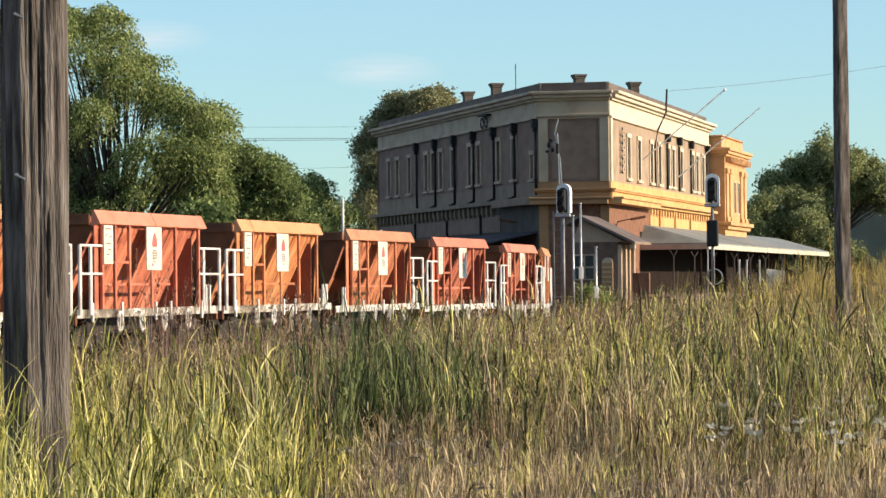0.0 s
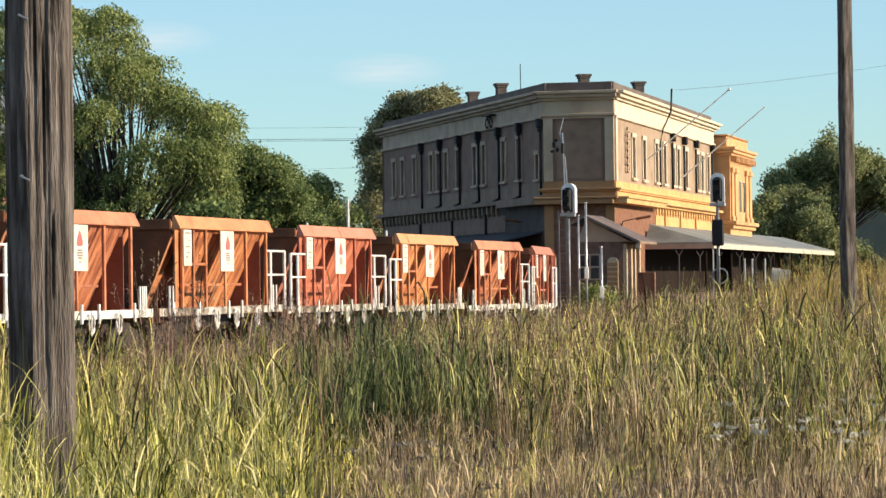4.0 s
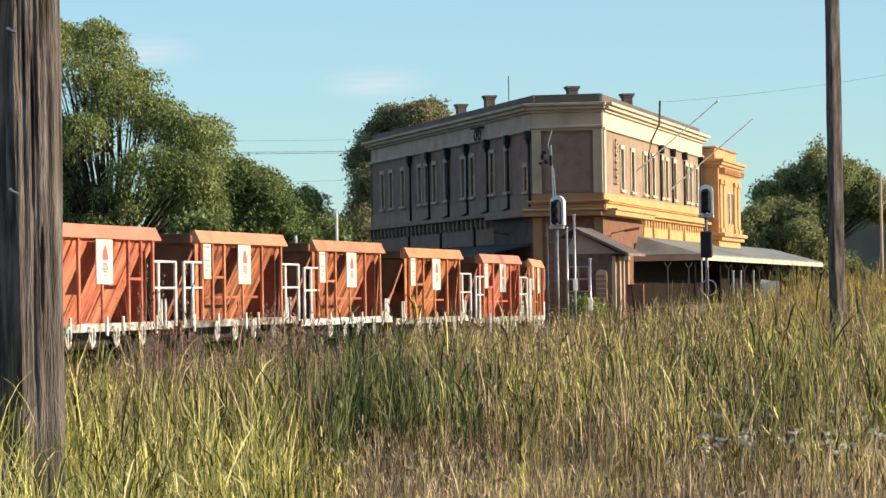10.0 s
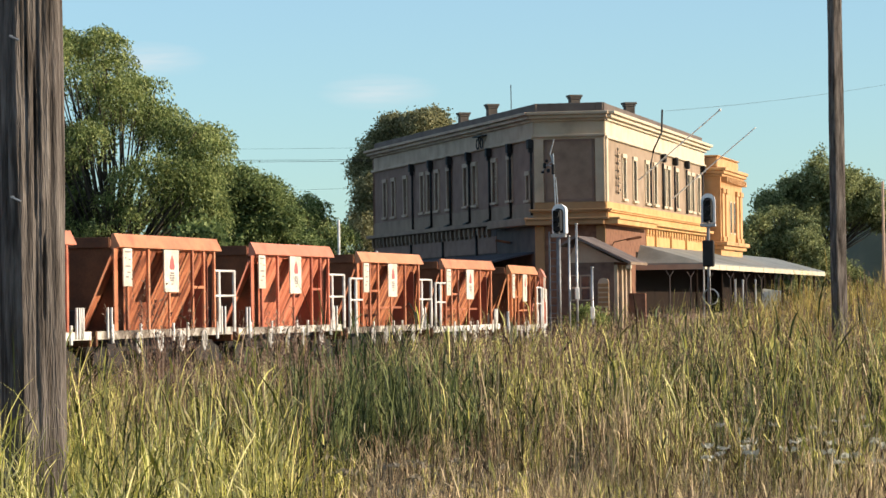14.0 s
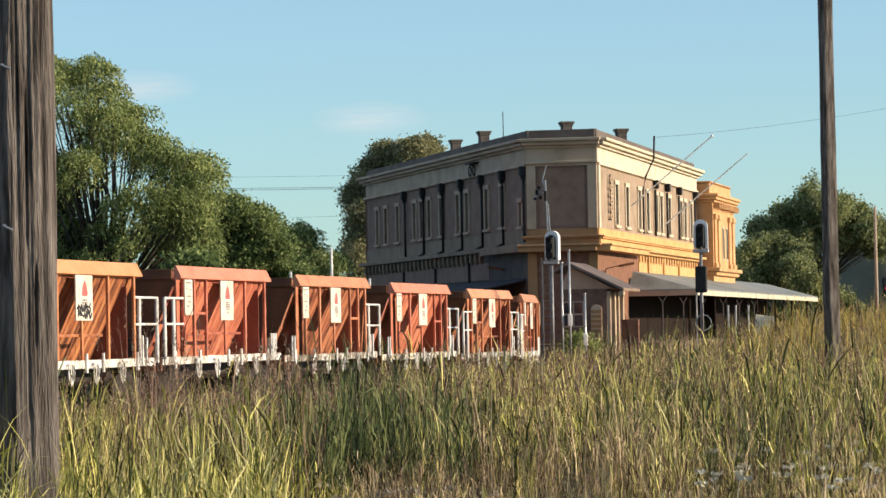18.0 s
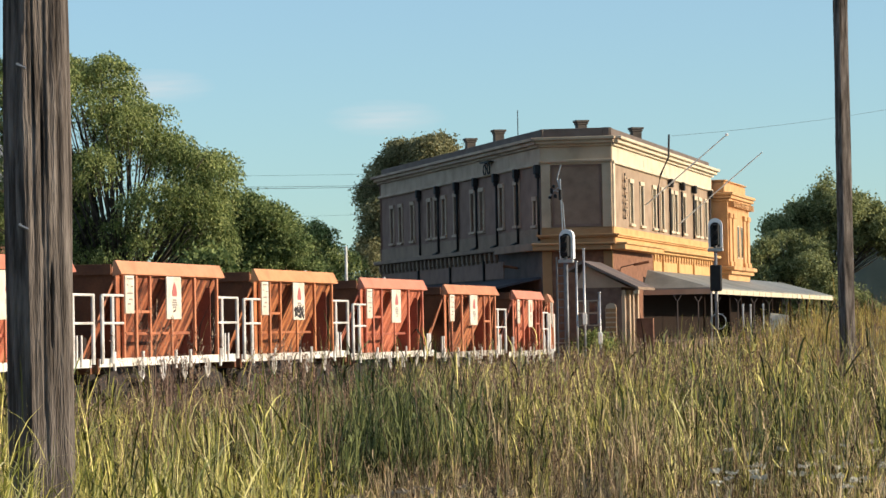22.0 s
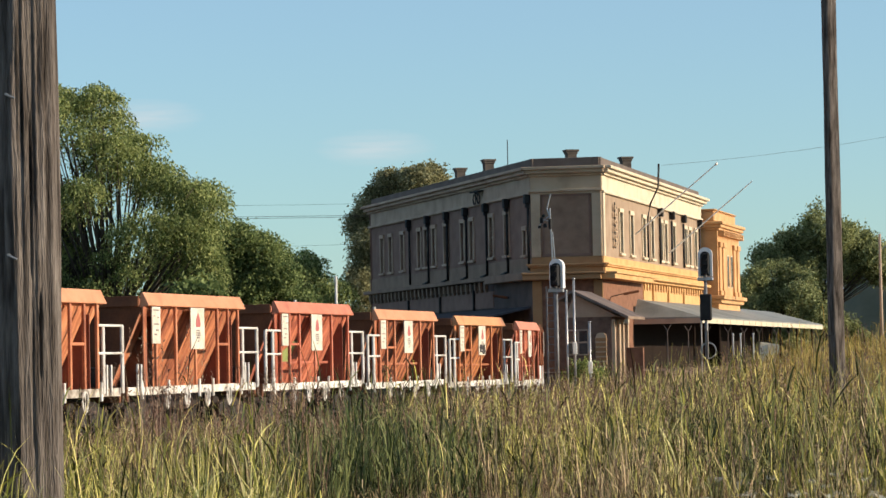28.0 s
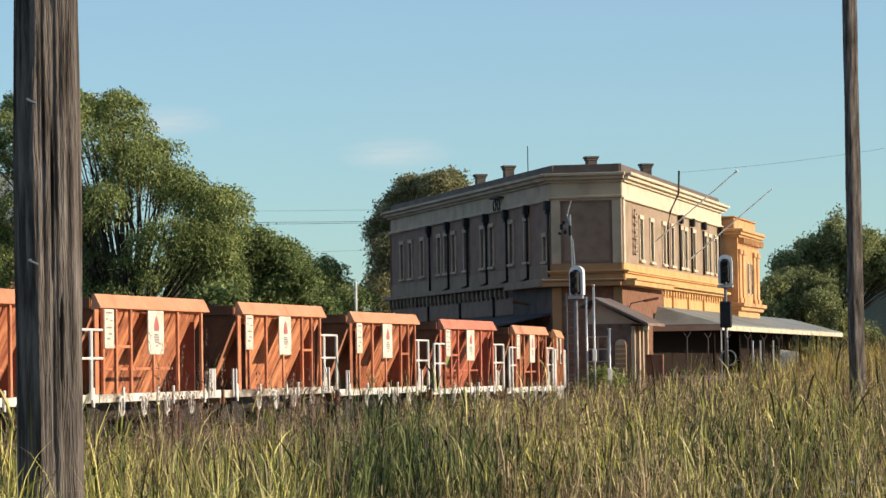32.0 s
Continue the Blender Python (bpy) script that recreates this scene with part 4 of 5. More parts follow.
        if last:
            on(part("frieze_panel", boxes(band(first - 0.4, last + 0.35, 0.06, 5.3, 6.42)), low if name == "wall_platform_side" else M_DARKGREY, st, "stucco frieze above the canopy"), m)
            # Darker strip that paints the shade between the brackets, under the ledge.
            on(part("frieze_panel", boxes(band(first - 0.4, last + 0.35, 0.03, 6.42, 7.08)), M_CORNERBAND if name == "wall_platform_side" else M_LOWWALL, st, "recess behind the brackets, shade painted darker"), m)
            for x in (20.29, 27.66, 35.54) if name == "wall_platform_side" else [ln - k for k in (34.9, 24.8, 14.9)]:
                on(part("downpipe", boxes((x - 0.07, x + 0.07, -0.22, -0.06, 5.2, 6.9), bevel=0.02), M_OCHRE if name == "wall_platform_side" else M_BLACK, st), m)
        # corner pilasters
        for x in (0.3, ln - 0.3) if name == "wall_corner" else (0.3,) if name == "wall_platform_side" else ():
            on(part("pilaster", boxes((x - 0.3, x + 0.3, -0.14, 0.02, 8.3, 12.32), bevel=0.02), trim, st, "pale corner pilaster"), m)
            if name == "wall_corner":
                on(part("pilaster", boxes((x - 0.3, x + 0.3, -0.14, 0.02, PLAT, 6.78), bevel=0.02), low, st, "ground floor corner pilaster"), m)
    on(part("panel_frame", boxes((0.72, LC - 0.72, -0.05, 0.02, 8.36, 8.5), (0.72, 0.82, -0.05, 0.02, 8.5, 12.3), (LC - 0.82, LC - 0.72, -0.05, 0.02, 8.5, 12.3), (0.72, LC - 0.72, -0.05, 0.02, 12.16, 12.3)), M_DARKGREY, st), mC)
    # rain pipes with hopper heads
    for s in (34.13, 28.13, 22.24, 16.64, 11.01, 5.5, 0.2):
        x = LL - s
        bm = bmesh.new()
        tube(bm, ((x, -0.16, 7.5), (x, -0.16, 11.7)), 0.085, sides=8)
        if 5 < s < 30:
            tube(bm, ((x, -0.16, 7.55), (x - 1.6, -0.2, 7.42)), 0.08, sides=8)
        pipe = on(part("downpipe", bm, M_BLACK, st, "black cast-iron rain pipe", smooth=True), mL)
        part("hopper_head", boxes((x - 0.24, x + 0.24, -0.42, -0.06, 11.75, 12.35), (x - 0.15, x + 0.15, -0.34, -0.06, 11.5, 11.75), bevel=0.04), M_BLACK, pipe)
    for s in (18.4, 24.1, 29.9, 36.0, 44.9):
        bm = bmesh.new()
        if s == 18.4:
            tube(bm, ((s, -0.16, 8.4), (s, -0.16, 11.4), (s + 0.4, -0.3, 12.4), (s + 0.6, -0.85, 13.6), (s + 0.7, -0.9, 15.2)), 0.07, sides=8)
        else:
            tube(bm, ((s, -0.16, 8.4), (s, -0.16, 11.7)), 0.085, sides=8)
        pipe = on(part("downpipe", bm, M_BLACK, st, "black cast-iron rain pipe", smooth=True), mR)
        if s != 18.4:
            part("hopper_head", boxes((s - 0.24, s + 0.24, -0.42, -0.06, 11.75, 12.35), bevel=0.05), M_BLACK, pipe)
    # upright ornamental sign beside the corner, its letters worn to shapes
    sign = on(part("upright_sign", boxes((4.3, 4.5, -0.16, -0.1, 8.9, 11.9)), M_BLACK, st, "upright iron sign frame with illegible letters"), mR)
    for i in range(6):
        z = 9.15 + i * 0.48
        part("letter", boxes((3.95, 4.85, -0.24, -0.17, z - 0.15, z - 0.08), (3.95, 4.1, -0.24, -0.17, z - 0.08, z + 0.15), (4.7, 4.85, -0.24, -0.17, z - 0.08, z + 0.08), bevel=0.01), M_TAN, sign)
    # scrolled ornament on the track side
    bm = bmesh.new()
    for dx, dz, r in ((-0.55, 0, 0.35), (0.55, 0, 0.35), (0, 0.25, 0.25)):
        pts = [(LL - 13.0 + dx + r * math.cos(a), -0.3, 12.75 + dz + r * math.sin(a)) for a in np.linspace(0, math.tau, 11)]
        tube(bm, pts, 0.05, sides=5, cap=False)
    box(bm, LL - 14.2, LL - 11.8, -0.5, -0.1, 13.2, 13.3)
    on(part("wall_ornament", bm, M_BLACK, st, "black wrought-iron scroll bracket"), mL)
    # roof deck and chimneys
    bm = bmesh.new()
    prism(bm, [(C1[0], C1[1] + 0.8), (C2[0] + 0.3, C2[1] + 0.5), (C3[0] + 0.6, C3[1]), (C4[0] - 0.6, C4[1])], 13.2, 13.8)
    part("roof", bm, M_ROOF, st, "flat grey roof behind the parapet")
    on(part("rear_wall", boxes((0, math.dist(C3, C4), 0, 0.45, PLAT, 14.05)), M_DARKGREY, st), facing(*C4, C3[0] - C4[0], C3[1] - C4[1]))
    for x, y, top in ((1.95, 232, 16.0), (3.85, 221, 15.9), (9.35, 214, 16.0), (13.55, 222, 15.95)):
        ch = on(part("chimney", boxes((-0.33, 0.33, -0.33, 0.33, 13.6, top - 0.3), bevel=0.02), M_CHIMNEY, st, "short brick chimney with a flared cap"), pose(x, y, 0, 0, 0, 14))
        part("cap", boxes((-0.39, 0.39, -0.39, 0.39, top - 0.3, top - 0.15), (-0.46, 0.46, -0.46, 0.46, top - 0.15, top), bevel=0.02), M_CHIMNEY, ch)
    bm = bmesh.new()
    tube(bm, ((5.1, 216, 13.7), (5.1, 216, 16.9)), 0.035, sides=6)
    part("aerial", bm, M_BLACK, st, "thin roof aerial")
    # slanted flag staffs on the platform side
    for s, z0, tip, zt in ((13.07, 10.1, 5.7, 14.7), (28.76, 9.3, 6.2, 14.3)):
        bm = bmesh.new()
        tube(bm, ((s, -0.1, z0), (s, -tip, zt)), [0.06, 0.04], sides=6)
        staff = on(part("flagstaff", bm, M_WHITE, st, "slanted white flagstaff"), mR)
        bm = bmesh.new()
        bmesh.ops.create_icosphere(bm, subdivisions=2, radius=0.11 if s < 20 else 0.05, matrix=Matrix.Translation((s, -tip, zt)))
        part("finial", bm, M_WHITE, staff)
    # end pavilion
    pav = thing("end_pavilion", "orange-ochre stucco end pavilion with a heavy cornice and twin pilasters", "building")
    mP = facing(22.05, 246.0, 0.218, 0.976)
    on(part("body", boxes((0, 13.4, 0, 9, 5.0, 12.2)), M_PAVILION, pav), mP)
    # Ground floor coloured nearly black as canopy shade.
    on(part("ground_floor", boxes((0.05, 13.35, 0.05, 8.95, PLAT, 5.0)), M_SHADOWROOM, pav, "ground floor under the canopy, its shade painted in"), mP)
    on(part("cornice", boxes((-0.2, 13.6, -0.2, 9.2, 11.6, 11.8), (-0.38, 13.75, -0.38, 9.4, 11.8, 12.05), (-0.52, 13.9, -0.52, 9.5, 12.05, 12.3), bevel=0.05), M_PAVILION, pav, "heavy projecting cornice"), mP)
    on(part("attic", boxes((0.3, 13.0, 0.2, 8.7, 12.3, 13.15), (0.2, 13.1, 0.1, 8.8, 13.15, 13.3), bevel=0.1), M_PAVILION, pav), mP)
    on(part("ledge", boxes((-0.5, 13.9, -0.55, 9.5, 6.2, 6.5), (-0.3, 13.7, -0.3, 9.3, 5.9, 6.2), bevel=0.04), M_PAVILION, pav), mP)
    for x in (1.0, 3.2, 9.8, 12.2):
        on(part("pilaster", boxes((x - 0.6, x + 0.6, -0.13, 0.02, 6.5, 10.6), (x - 0.75, x + 0.75, -0.22, 0.02, 10.3, 10.7), (x - 0.75, x + 0.75, -0.22, 0.02, 6.5, 6.9), bevel=0.03), M_PAVILION, pav), mP)
    for x in np.arange(0.6, 13, 0.8):
        on(part("dentil", boxes((x - 0.15, x + 0.15, -0.5, 0.02, 11.15, 11.6)), M_PAVILION, pav), mP)
    for x in (6.0, 8.2):
        w = on(part("window", boxes((x - 0.5, x + 0.5, -0.06, 0.02, 7.2, 9.8)), M_CREAM, pav), mP)
        part("pane", boxes((x - 0.36, x + 0.36, -0.075, -0.062, 7.3, 9.7)), M_GLASS, w)


def sloped_roof(bm, outline_hi, outline_lo, thick=0.12):
    hi, lo = [Vector(p) for p in outline_hi], [Vector(p) for p in outline_lo]
    top = [bm.verts.new(p) for p in (*hi, *lo[::-1])]
    bot = [bm.verts.new(p - Vector((0, 0, thick))) for p in (*hi, *lo[::-1])]
    n = len(top)
    bm.faces.new(top), bm.faces.new(bot[::-1])
    for i in range(n):
        bm.faces.new((top[i], top[(i + 1) % n], bot[(i + 1) % n], bot[i]))


def build_platforms():
    """Platforms with their canopies on both sides of the building."""
    u = Vector((0.2178, 0.976, 0))
    n = Vector((0.976, -0.2178, 0))
    c = Vector((*C1, 0))
    def at(s, o, z):
        p = c + u * s + n * o
        return (p.x, p.y, z)
    pl = bmesh.new()
    a = [at(-12, -3, 0), at(-12, 5.6, 0), at(95, 5.6, 0), at(95, -3, 0)]
    prism(pl, [(p[0], p[1]) for p in a], -0.6, PLAT)
    solid("platform", pl, M_HUTBRICK, "brick-faced station platform", "platform", kind="structure")
    cn = thing("platform_canopy", "long grey corrugated platform canopy with a cream fascia", "canopy")
    roof = bmesh.new()
    sloped_roof(roof, [at(14, 0, 5.74), at(94, 0, 5.74)], [at(12, 4.6, 4.46), at(94, 4.6, 4.46)])
    sloped_roof(roof, [at(14, -0.3, 5.74), at(14, 0, 5.74)], [at(12, -0.3, 4.46), at(12, 4.6, 4.46)])
    part("roof", roof, M_ROOF, cn, "corrugated grey roof")
    mF = facing(*at(12, 4.6, 0)[:2], u.x, u.y)
    for i in range(22):
        x = i * 3.72
        on(part("fascia_board", boxes((x + 0.07, x + 3.6, -0.05, 0.03, 4.02, 4.36), bevel=0.01), M_CREAM, cn, "cream fascia board" if i == 0 else ""), mF)
    m2 = facing(*at(12, 0, 0)[:2], n.x, n.y)
    # Darker than the long fascia: this end's shade is in the colour.
    on(part("end_fascia", boxes((0, 4.6, -0.05, 0.03, 4.02, 4.36)), M_GREYTRIM, cn, "end fascia toned brown for its shaded side"), m2)
    for s in np.arange(14, 94, 6.5):
        bm = bmesh.new()
        p = at(s, 3.8, PLAT)
        tube(bm, (p, (p[0], p[1], 4.4)), 0.09, sides=8)
        tube(bm, ((p[0], p[1], 3.4), at(s + 0.9, 3.8, 4.3)), 0.04, sides=5)
        part("column", bm, M_SHADOWROOM, cn)
    # closed wall under the canopy, deep shade painted into its colour
    mW = facing(*at(0, 0.02, 0)[:2], u.x, u.y)
    solid("waiting_room_front", boxes((47, 92, 0, 0.4, PLAT, 5.6)), M_SHADOWROOM, "brown timber station front under the canopy, shade in its colour", "wall", mW, kind="structure")
    # track-side canopy
    uL = Vector((C3[0] - C2[0], C3[1] - C2[1], 0)).normalized()
    nL = Vector((-uL.y, uL.x, 0))
    cL = Vector((*C2, 0))
    def atl(s, o, z):
        p = cL + uL * s + nL * o
        return (p.x, p.y, z)
    lc = thing("platform_canopy", "dark slate-grey canopy over the track-side platform", "canopy")
    roof = bmesh.new()
    sloped_roof(roof, [atl(0.5, 0, 5.2), atl(44, 0, 5.2)], [atl(1.0, 4.2, 4.3), atl(44, 4.2, 4.3)])
    part("roof", roof, M_SLATE, lc, "dark slate-blue sheet roof")
    for s in np.arange(2, 44, 6):
        bm = bmesh.new()
        p = atl(s, 3.6, PLAT)
        tube(bm, (p, (p[0], p[1], 4.3)), 0.08, sides=8)
        part("column", bm, M_SHADOWROOM, lc)
    pl = bmesh.new()
    a = [atl(-14, -3, 0), atl(-2, 4.6, 0), atl(60, 4.6, 0), atl(60, -3, 0)]
    prism(pl, [(p[0], p[1]) for p in a], -0.6, PLAT)
    solid("platform", pl, M_HUTBRICK, "brick-faced track-side platform", "platform", kind="structure")


def build_hut():
    """Brick platform-end hut with a gabled roof before the building's corner."""
    h = thing("platform_hut", "small brown brick hut with a brown-grey gabled roof", "hut", pose(10.1, 182, 0, 0, 0, -12.6))
    xl, xa, dep = -2.7, -2.15, 5.2
    part("wall", boxes((xl, 0, 0, dep, 0.3, 4.3), bevel=0.01), M_HUTBRICK, h, "brown brick walls")
    bm = bmesh.new()
    g = [bm.verts.new(p) for p in ((xl, -0.04, 4.2), (0.4, -0.04, 4.2), (xa, -0.04, 5.55), (xl, dep, 4.2), (0.4, dep, 4.2), (xa, dep, 5.55))]
    for f in ((0, 1, 2), (5, 4, 3), (0, 3, 4, 1), (1, 4, 5, 2), (2, 5, 3, 0)):
        bm.faces.new([g[i] for i in f])
    part("gable", bm, M_GREYTRIM, h, "weathered boarded gable")
    roof = bmesh.new()
    sloped_roof(roof, [(xa, -0.7, 5.78), (xa, dep + 0.3, 5.78)], [(1.05, -0.7, 4.22), (1.05, dep + 0.3, 4.22)], 0.16)
    sloped_roof(roof, [(xa, dep + 0.3, 5.78), (xa, -0.7, 5.78)], [(xl - 0.3, dep + 0.3, 5.3), (xl - 0.3, -0.7, 5.3)], 0.16)
    part("roof", roof, M_BROWNROOF, h, "brown-grey sheet roof")
    part("bargeboard", boxes((0.95, 1.1, -0.72, dep + 0.3, 4.05, 4.2)), M_SHADEBAND, h, "brown eaves board")
    win = part("window", boxes((-2.6, -1.3, -0.08, 0.02, 2.0, 3.5)), M_GREYTRIM, h)
    for k in range(2):
        for z in (2.08, 2.8):
            part("pane", boxes((-2.5 + k * 0.6, -2.02 + k * 0.6, -0.1, -0.082, z, z + 0.62)), M_GLASS, win)
    bm = bmesh.new()
    arch = [(-0.95, 0.3), (-0.3, 0.3)] + [(-0.62 + 0.325 * math.cos(a), 3.0 + 0.3 * math.sin(a)) for a in np.linspace(0, math.pi, 9)]
    lo, hi = [bm.verts.new((x, 0.02, z)) for x, z in arch], [bm.verts.new((x, -0.1, z)) for x, z in arch]
    bm.faces.new(lo), bm.faces.new(hi[::-1])
    for i in range(len(arch)):
        bm.faces.new((lo[i], lo[(i + 1) % len(arch)], hi[(i + 1) % len(arch)], hi[i]))
    panel = part("arched_panel", bm, M_TAN, h, "buff brick panel with a rounded top")
    for z in np.arange(0.55, 3.0, 0.28):
        part("course", boxes((-0.93, -0.32, -0.125, -0.098, z, z + 0.2), bevel=0.01), M_CORNERBAND, panel)
    for y, half in ((0.14, 0.1), (1.9, 0.2), (3.2, 0.12), (4.9, 0.16)):
        part("pilaster", boxes((-0.02, 0.2, y - half, y + half, 0.3, 4.05), bevel=0.02), M_TAN, h, "buff painted pilaster")
    part("low_wall", boxes((0.6, 1.6, 1.4, 1.7, 0.3, 2.4), bevel=0.02), M_BRICK, h, "low brick return wall")
    part("eaves_box", boxes((0.7, 0.98, 0.1, 0.4, 3.8, 4.05), bevel=0.02), M_CREAM, h, "white electrical box")
    for foot, tip, z in (((5.6, 206.9), (4.2, 206.5), 5.95), ((10.98, 201.95), (12.5, 201.6), 5.95)):
        lamp = thing("platform_lamp", "rusty red platform lamp on a bracket arm", "lamp", group="platform lamps")
        a, b = Vector((*foot, z - 0.9)), Vector((*tip, z))
        bm = bmesh.new()
        tube(bm, (a, a.lerp(b, 0.15) + Vector((0, 0, 0.55)), a.lerp(b, 0.75) + Vector((0, 0, 0.2))), 0.035, sides=6)
        part("arm", bm, M_BLACK, lamp)
        on(part("hood", boxes((-0.5, 0.5, -0.18, 0.18, -0.07, 0.09), bevel=0.04), M_RUST, lamp), pose(b.x, b.y, z, 0, -10 if b.x > a.x else 10, 0))


# ---------------------------------------------------------------- trees
def leaf_cloud(rng, centres, count, size, droop, spread, steps=6):
    """Leaf sprays: strings of small blades that start in the clumps and hang. Returns the corners of quads."""
    c = np.array([k[:3] for k in centres])
    r = np.array([k[3] for k in centres])
    pick = rng.choice(len(c), count, p=r**2 / (r**2).sum())
    d = rng.normal(size=(count, 3))
    d /= np.linalg.norm(d, axis=1)[:, None]
    p = c[pick] + d * (r[pick] * rng.uniform(0.2, 1.05, count) ** 0.6)[:, None] * np.array([1, 1, 0.85])
    way = d * np.array([1, 1, 0.4]) * spread + rng.normal(size=(count, 3)) * 0.35
    way[:, 2] -= droop
    way /= np.linalg.norm(way, axis=1)[:, None]
    length = rng.uniform(0.5, 1.25, (count, 1))
    quads = []
    for k in range(steps):
        q = p + way * length * (k * size * 0.7)
        q[:, 2] -= droop * 0.03 * k * k * size
        a = rng.normal(size=(count, 3))
        a[:, 2] -= droop * 1.2
        a /= np.linalg.norm(a, axis=1)[:, None]
        b = np.cross(a, rng.normal(size=(count, 3)))
        b /= np.linalg.norm(b, axis=1)[:, None] + 1e-9
        s = size * rng.uniform(0.55, 1.3, (count, 1))
        wide = 0.2 if droop > 0.6 else 0.32
        quads.append(np.stack([q, q + a * s * 0.5 + b * s * wide, q + a * s * 1.2, q + a * s * 0.5 - b * s * wide], 1))
    return np.concatenate(quads)


def drapes(rng, clumps, strands, leaf, reach, steps):
    """Weeping foliage: strands that rise out of each tuft's dome and hang, with narrow leaves all along."""
    c, r = np.array([k[:3] for k in clumps]), np.array([k[3] for k in clumps])
    pick = rng.choice(len(c), strands, p=r**2 / (r**2).sum())
    d = rng.normal(size=(strands, 3))
    d[:, 2] = np.abs(d[:, 2]) * 1.1 - 0.25
    d /= np.linalg.norm(d, axis=1)[:, None]
    p = c[pick] + d * (r[pick] * rng.uniform(0.45, 1.05, strands))[:, None] * np.array([1, 1, 0.75])
    flat = d * np.array([1, 1, 0])
    long = reach * rng.uniform(0.25, 1.0, strands) ** 1.4 * (0.5 + r[pick])
    quads = []
    for k in range(steps):
        f = (k + rng.uniform(0, 1, strands)) / steps
        q = p + flat * (0.28 * (1 - np.exp(-3 * f)))[:, None] + rng.normal(size=(strands, 3)) * 0.035
        q[:, 2] += 0.12 * np.sin(np.minimum(f * 5, math.pi)) - long * f
        a = rng.normal(size=(strands, 3)) * 0.55 + flat * 0.4
        a[:, 2] -= 0.75
        a /= np.linalg.norm(a, axis=1)[:, None]
        b = np.cross(a, rng.normal(size=(strands, 3)))
        b /= np.linalg.norm(b, axis=1)[:, None] + 1e-9
        sz = leaf * rng.uniform(0.6, 1.35, (strands, 1))
        quads.append(np.stack([q, q + a * sz * 0.45 + b * sz * 0.2, q + a * sz, q + a * sz * 0.45 - b * sz * 0.2], 1))
    return np.concatenate(quads)


def tufts(rng, n, outline, depth, r, apart=0.8):
    """Tufts under a stepped roof-line (x, top, bottom), kept apart so that dark gaps stay between them."""
    out, xs, tops, lows = [], [o[0] for o in outline], [o[1] for o in outline], [o[2] for o in outline]
    for tries in range(9000):
        if len(out) == n:
            break
        rad = rng.uniform(*r)
        x, y = rng.uniform(xs[0], xs[-1] - rad), rng.uniform(-depth, depth)
        top = min(np.interp(x + k * rad, xs, tops) for k in (-0.6, 0, 0.6)) - rad * 0.7
        low = max(np.interp(x, xs, lows), 1.0)
        crest = rng.uniform() < 0.25
        z = top if crest else low + max(top - low, 0) * rng.uniform() ** 0.8
        y *= 0.5 if crest else 1.0
        if all((x - a) ** 2 + (0.7 * (y - b)) ** 2 + (z - c) ** 2 > (apart * (rad + q) * 0.6) ** 2 for a, b, c, q in out):
            out.append((x, y, z, rad))
    return out


def build_tree(name, label, base, trunk_h, clumps, count, size, droop, mat, seed, trunk_r=0.3, spread=0.6, lean=0.0, steps=6, weeping=0.0):
    rng = np.random.default_rng(seed)
    t = thing(name, label, "tree", pose(*base))
    bm = bmesh.new()
    fork = (lean, 0, trunk_h)
    tube(bm, ((0, 0, -0.3), (lean * 0.4, 0, trunk_h * 0.5), fork), [trunk_r * 1.3, trunk_r, trunk_r * 0.75], sides=9)
    part("trunk", bm, M_BARK, t, smooth=True)
    for cx, cy, cz, r in clumps:
        bm = bmesh.new()
        mid = ((fork[0] + cx) / 2 + rng.normal() * 0.3, (fork[1] + cy) / 2, fork[2] * 0.45 + cz * 0.55)
        tube(bm, (fork, mid, (cx, cy, cz)), [trunk_r * 0.32, trunk_r * 0.16, 0.015], sides=5)
        part("limb", bm, M_BARK, t, smooth=True)
    quads = drapes(rng, clumps, count, size, weeping, steps) if weeping else leaf_cloud(rng, clumps, count, size, droop, spread, steps)
    n = len(quads)
    me = quick_mesh("crown", quads.reshape(-1, 3), np.arange(n * 4).reshape(-1, 4), mat)
    part("crown", me, None, t, "leafy crown with gaps")
    return t


def clumps_in(rng, n, x0, x1, y0, y1, outline, r):
    """Clumps spread under a roof-line: outline gives the top by x; r the clumps' radius range."""
    out = []
    xs = [o[0] for o in outline]
    for k in range(n // 3):  # sprigs that break the outline
        x = rng.uniform(x0, x1)
        out.append((x, rng.uniform(y0, y1) * 0.6, np.interp(x, xs, [o[1] for o in outline]) + rng.uniform(-0.35, 0.3) * r[0], r[0] * rng.uniform(0.4, 0.8)))
    n += len(out)
    while len(out) < n:
        x, y = rng.uniform(x0, x1), rng.uniform(y0, y1)
        top = np.interp(x, xs, [o[1] for o in outline])
        low = np.interp(x, xs, [o[2] for o in outline])
        rad = rng.uniform(*r)
        z = top - rad * 0.8 if len(out) < n * 0.4 else low + (top - rad * 0.9 - low) * rng.uniform(0, 1) ** 0.7
        out.append((x, y, z, rad))
    return out


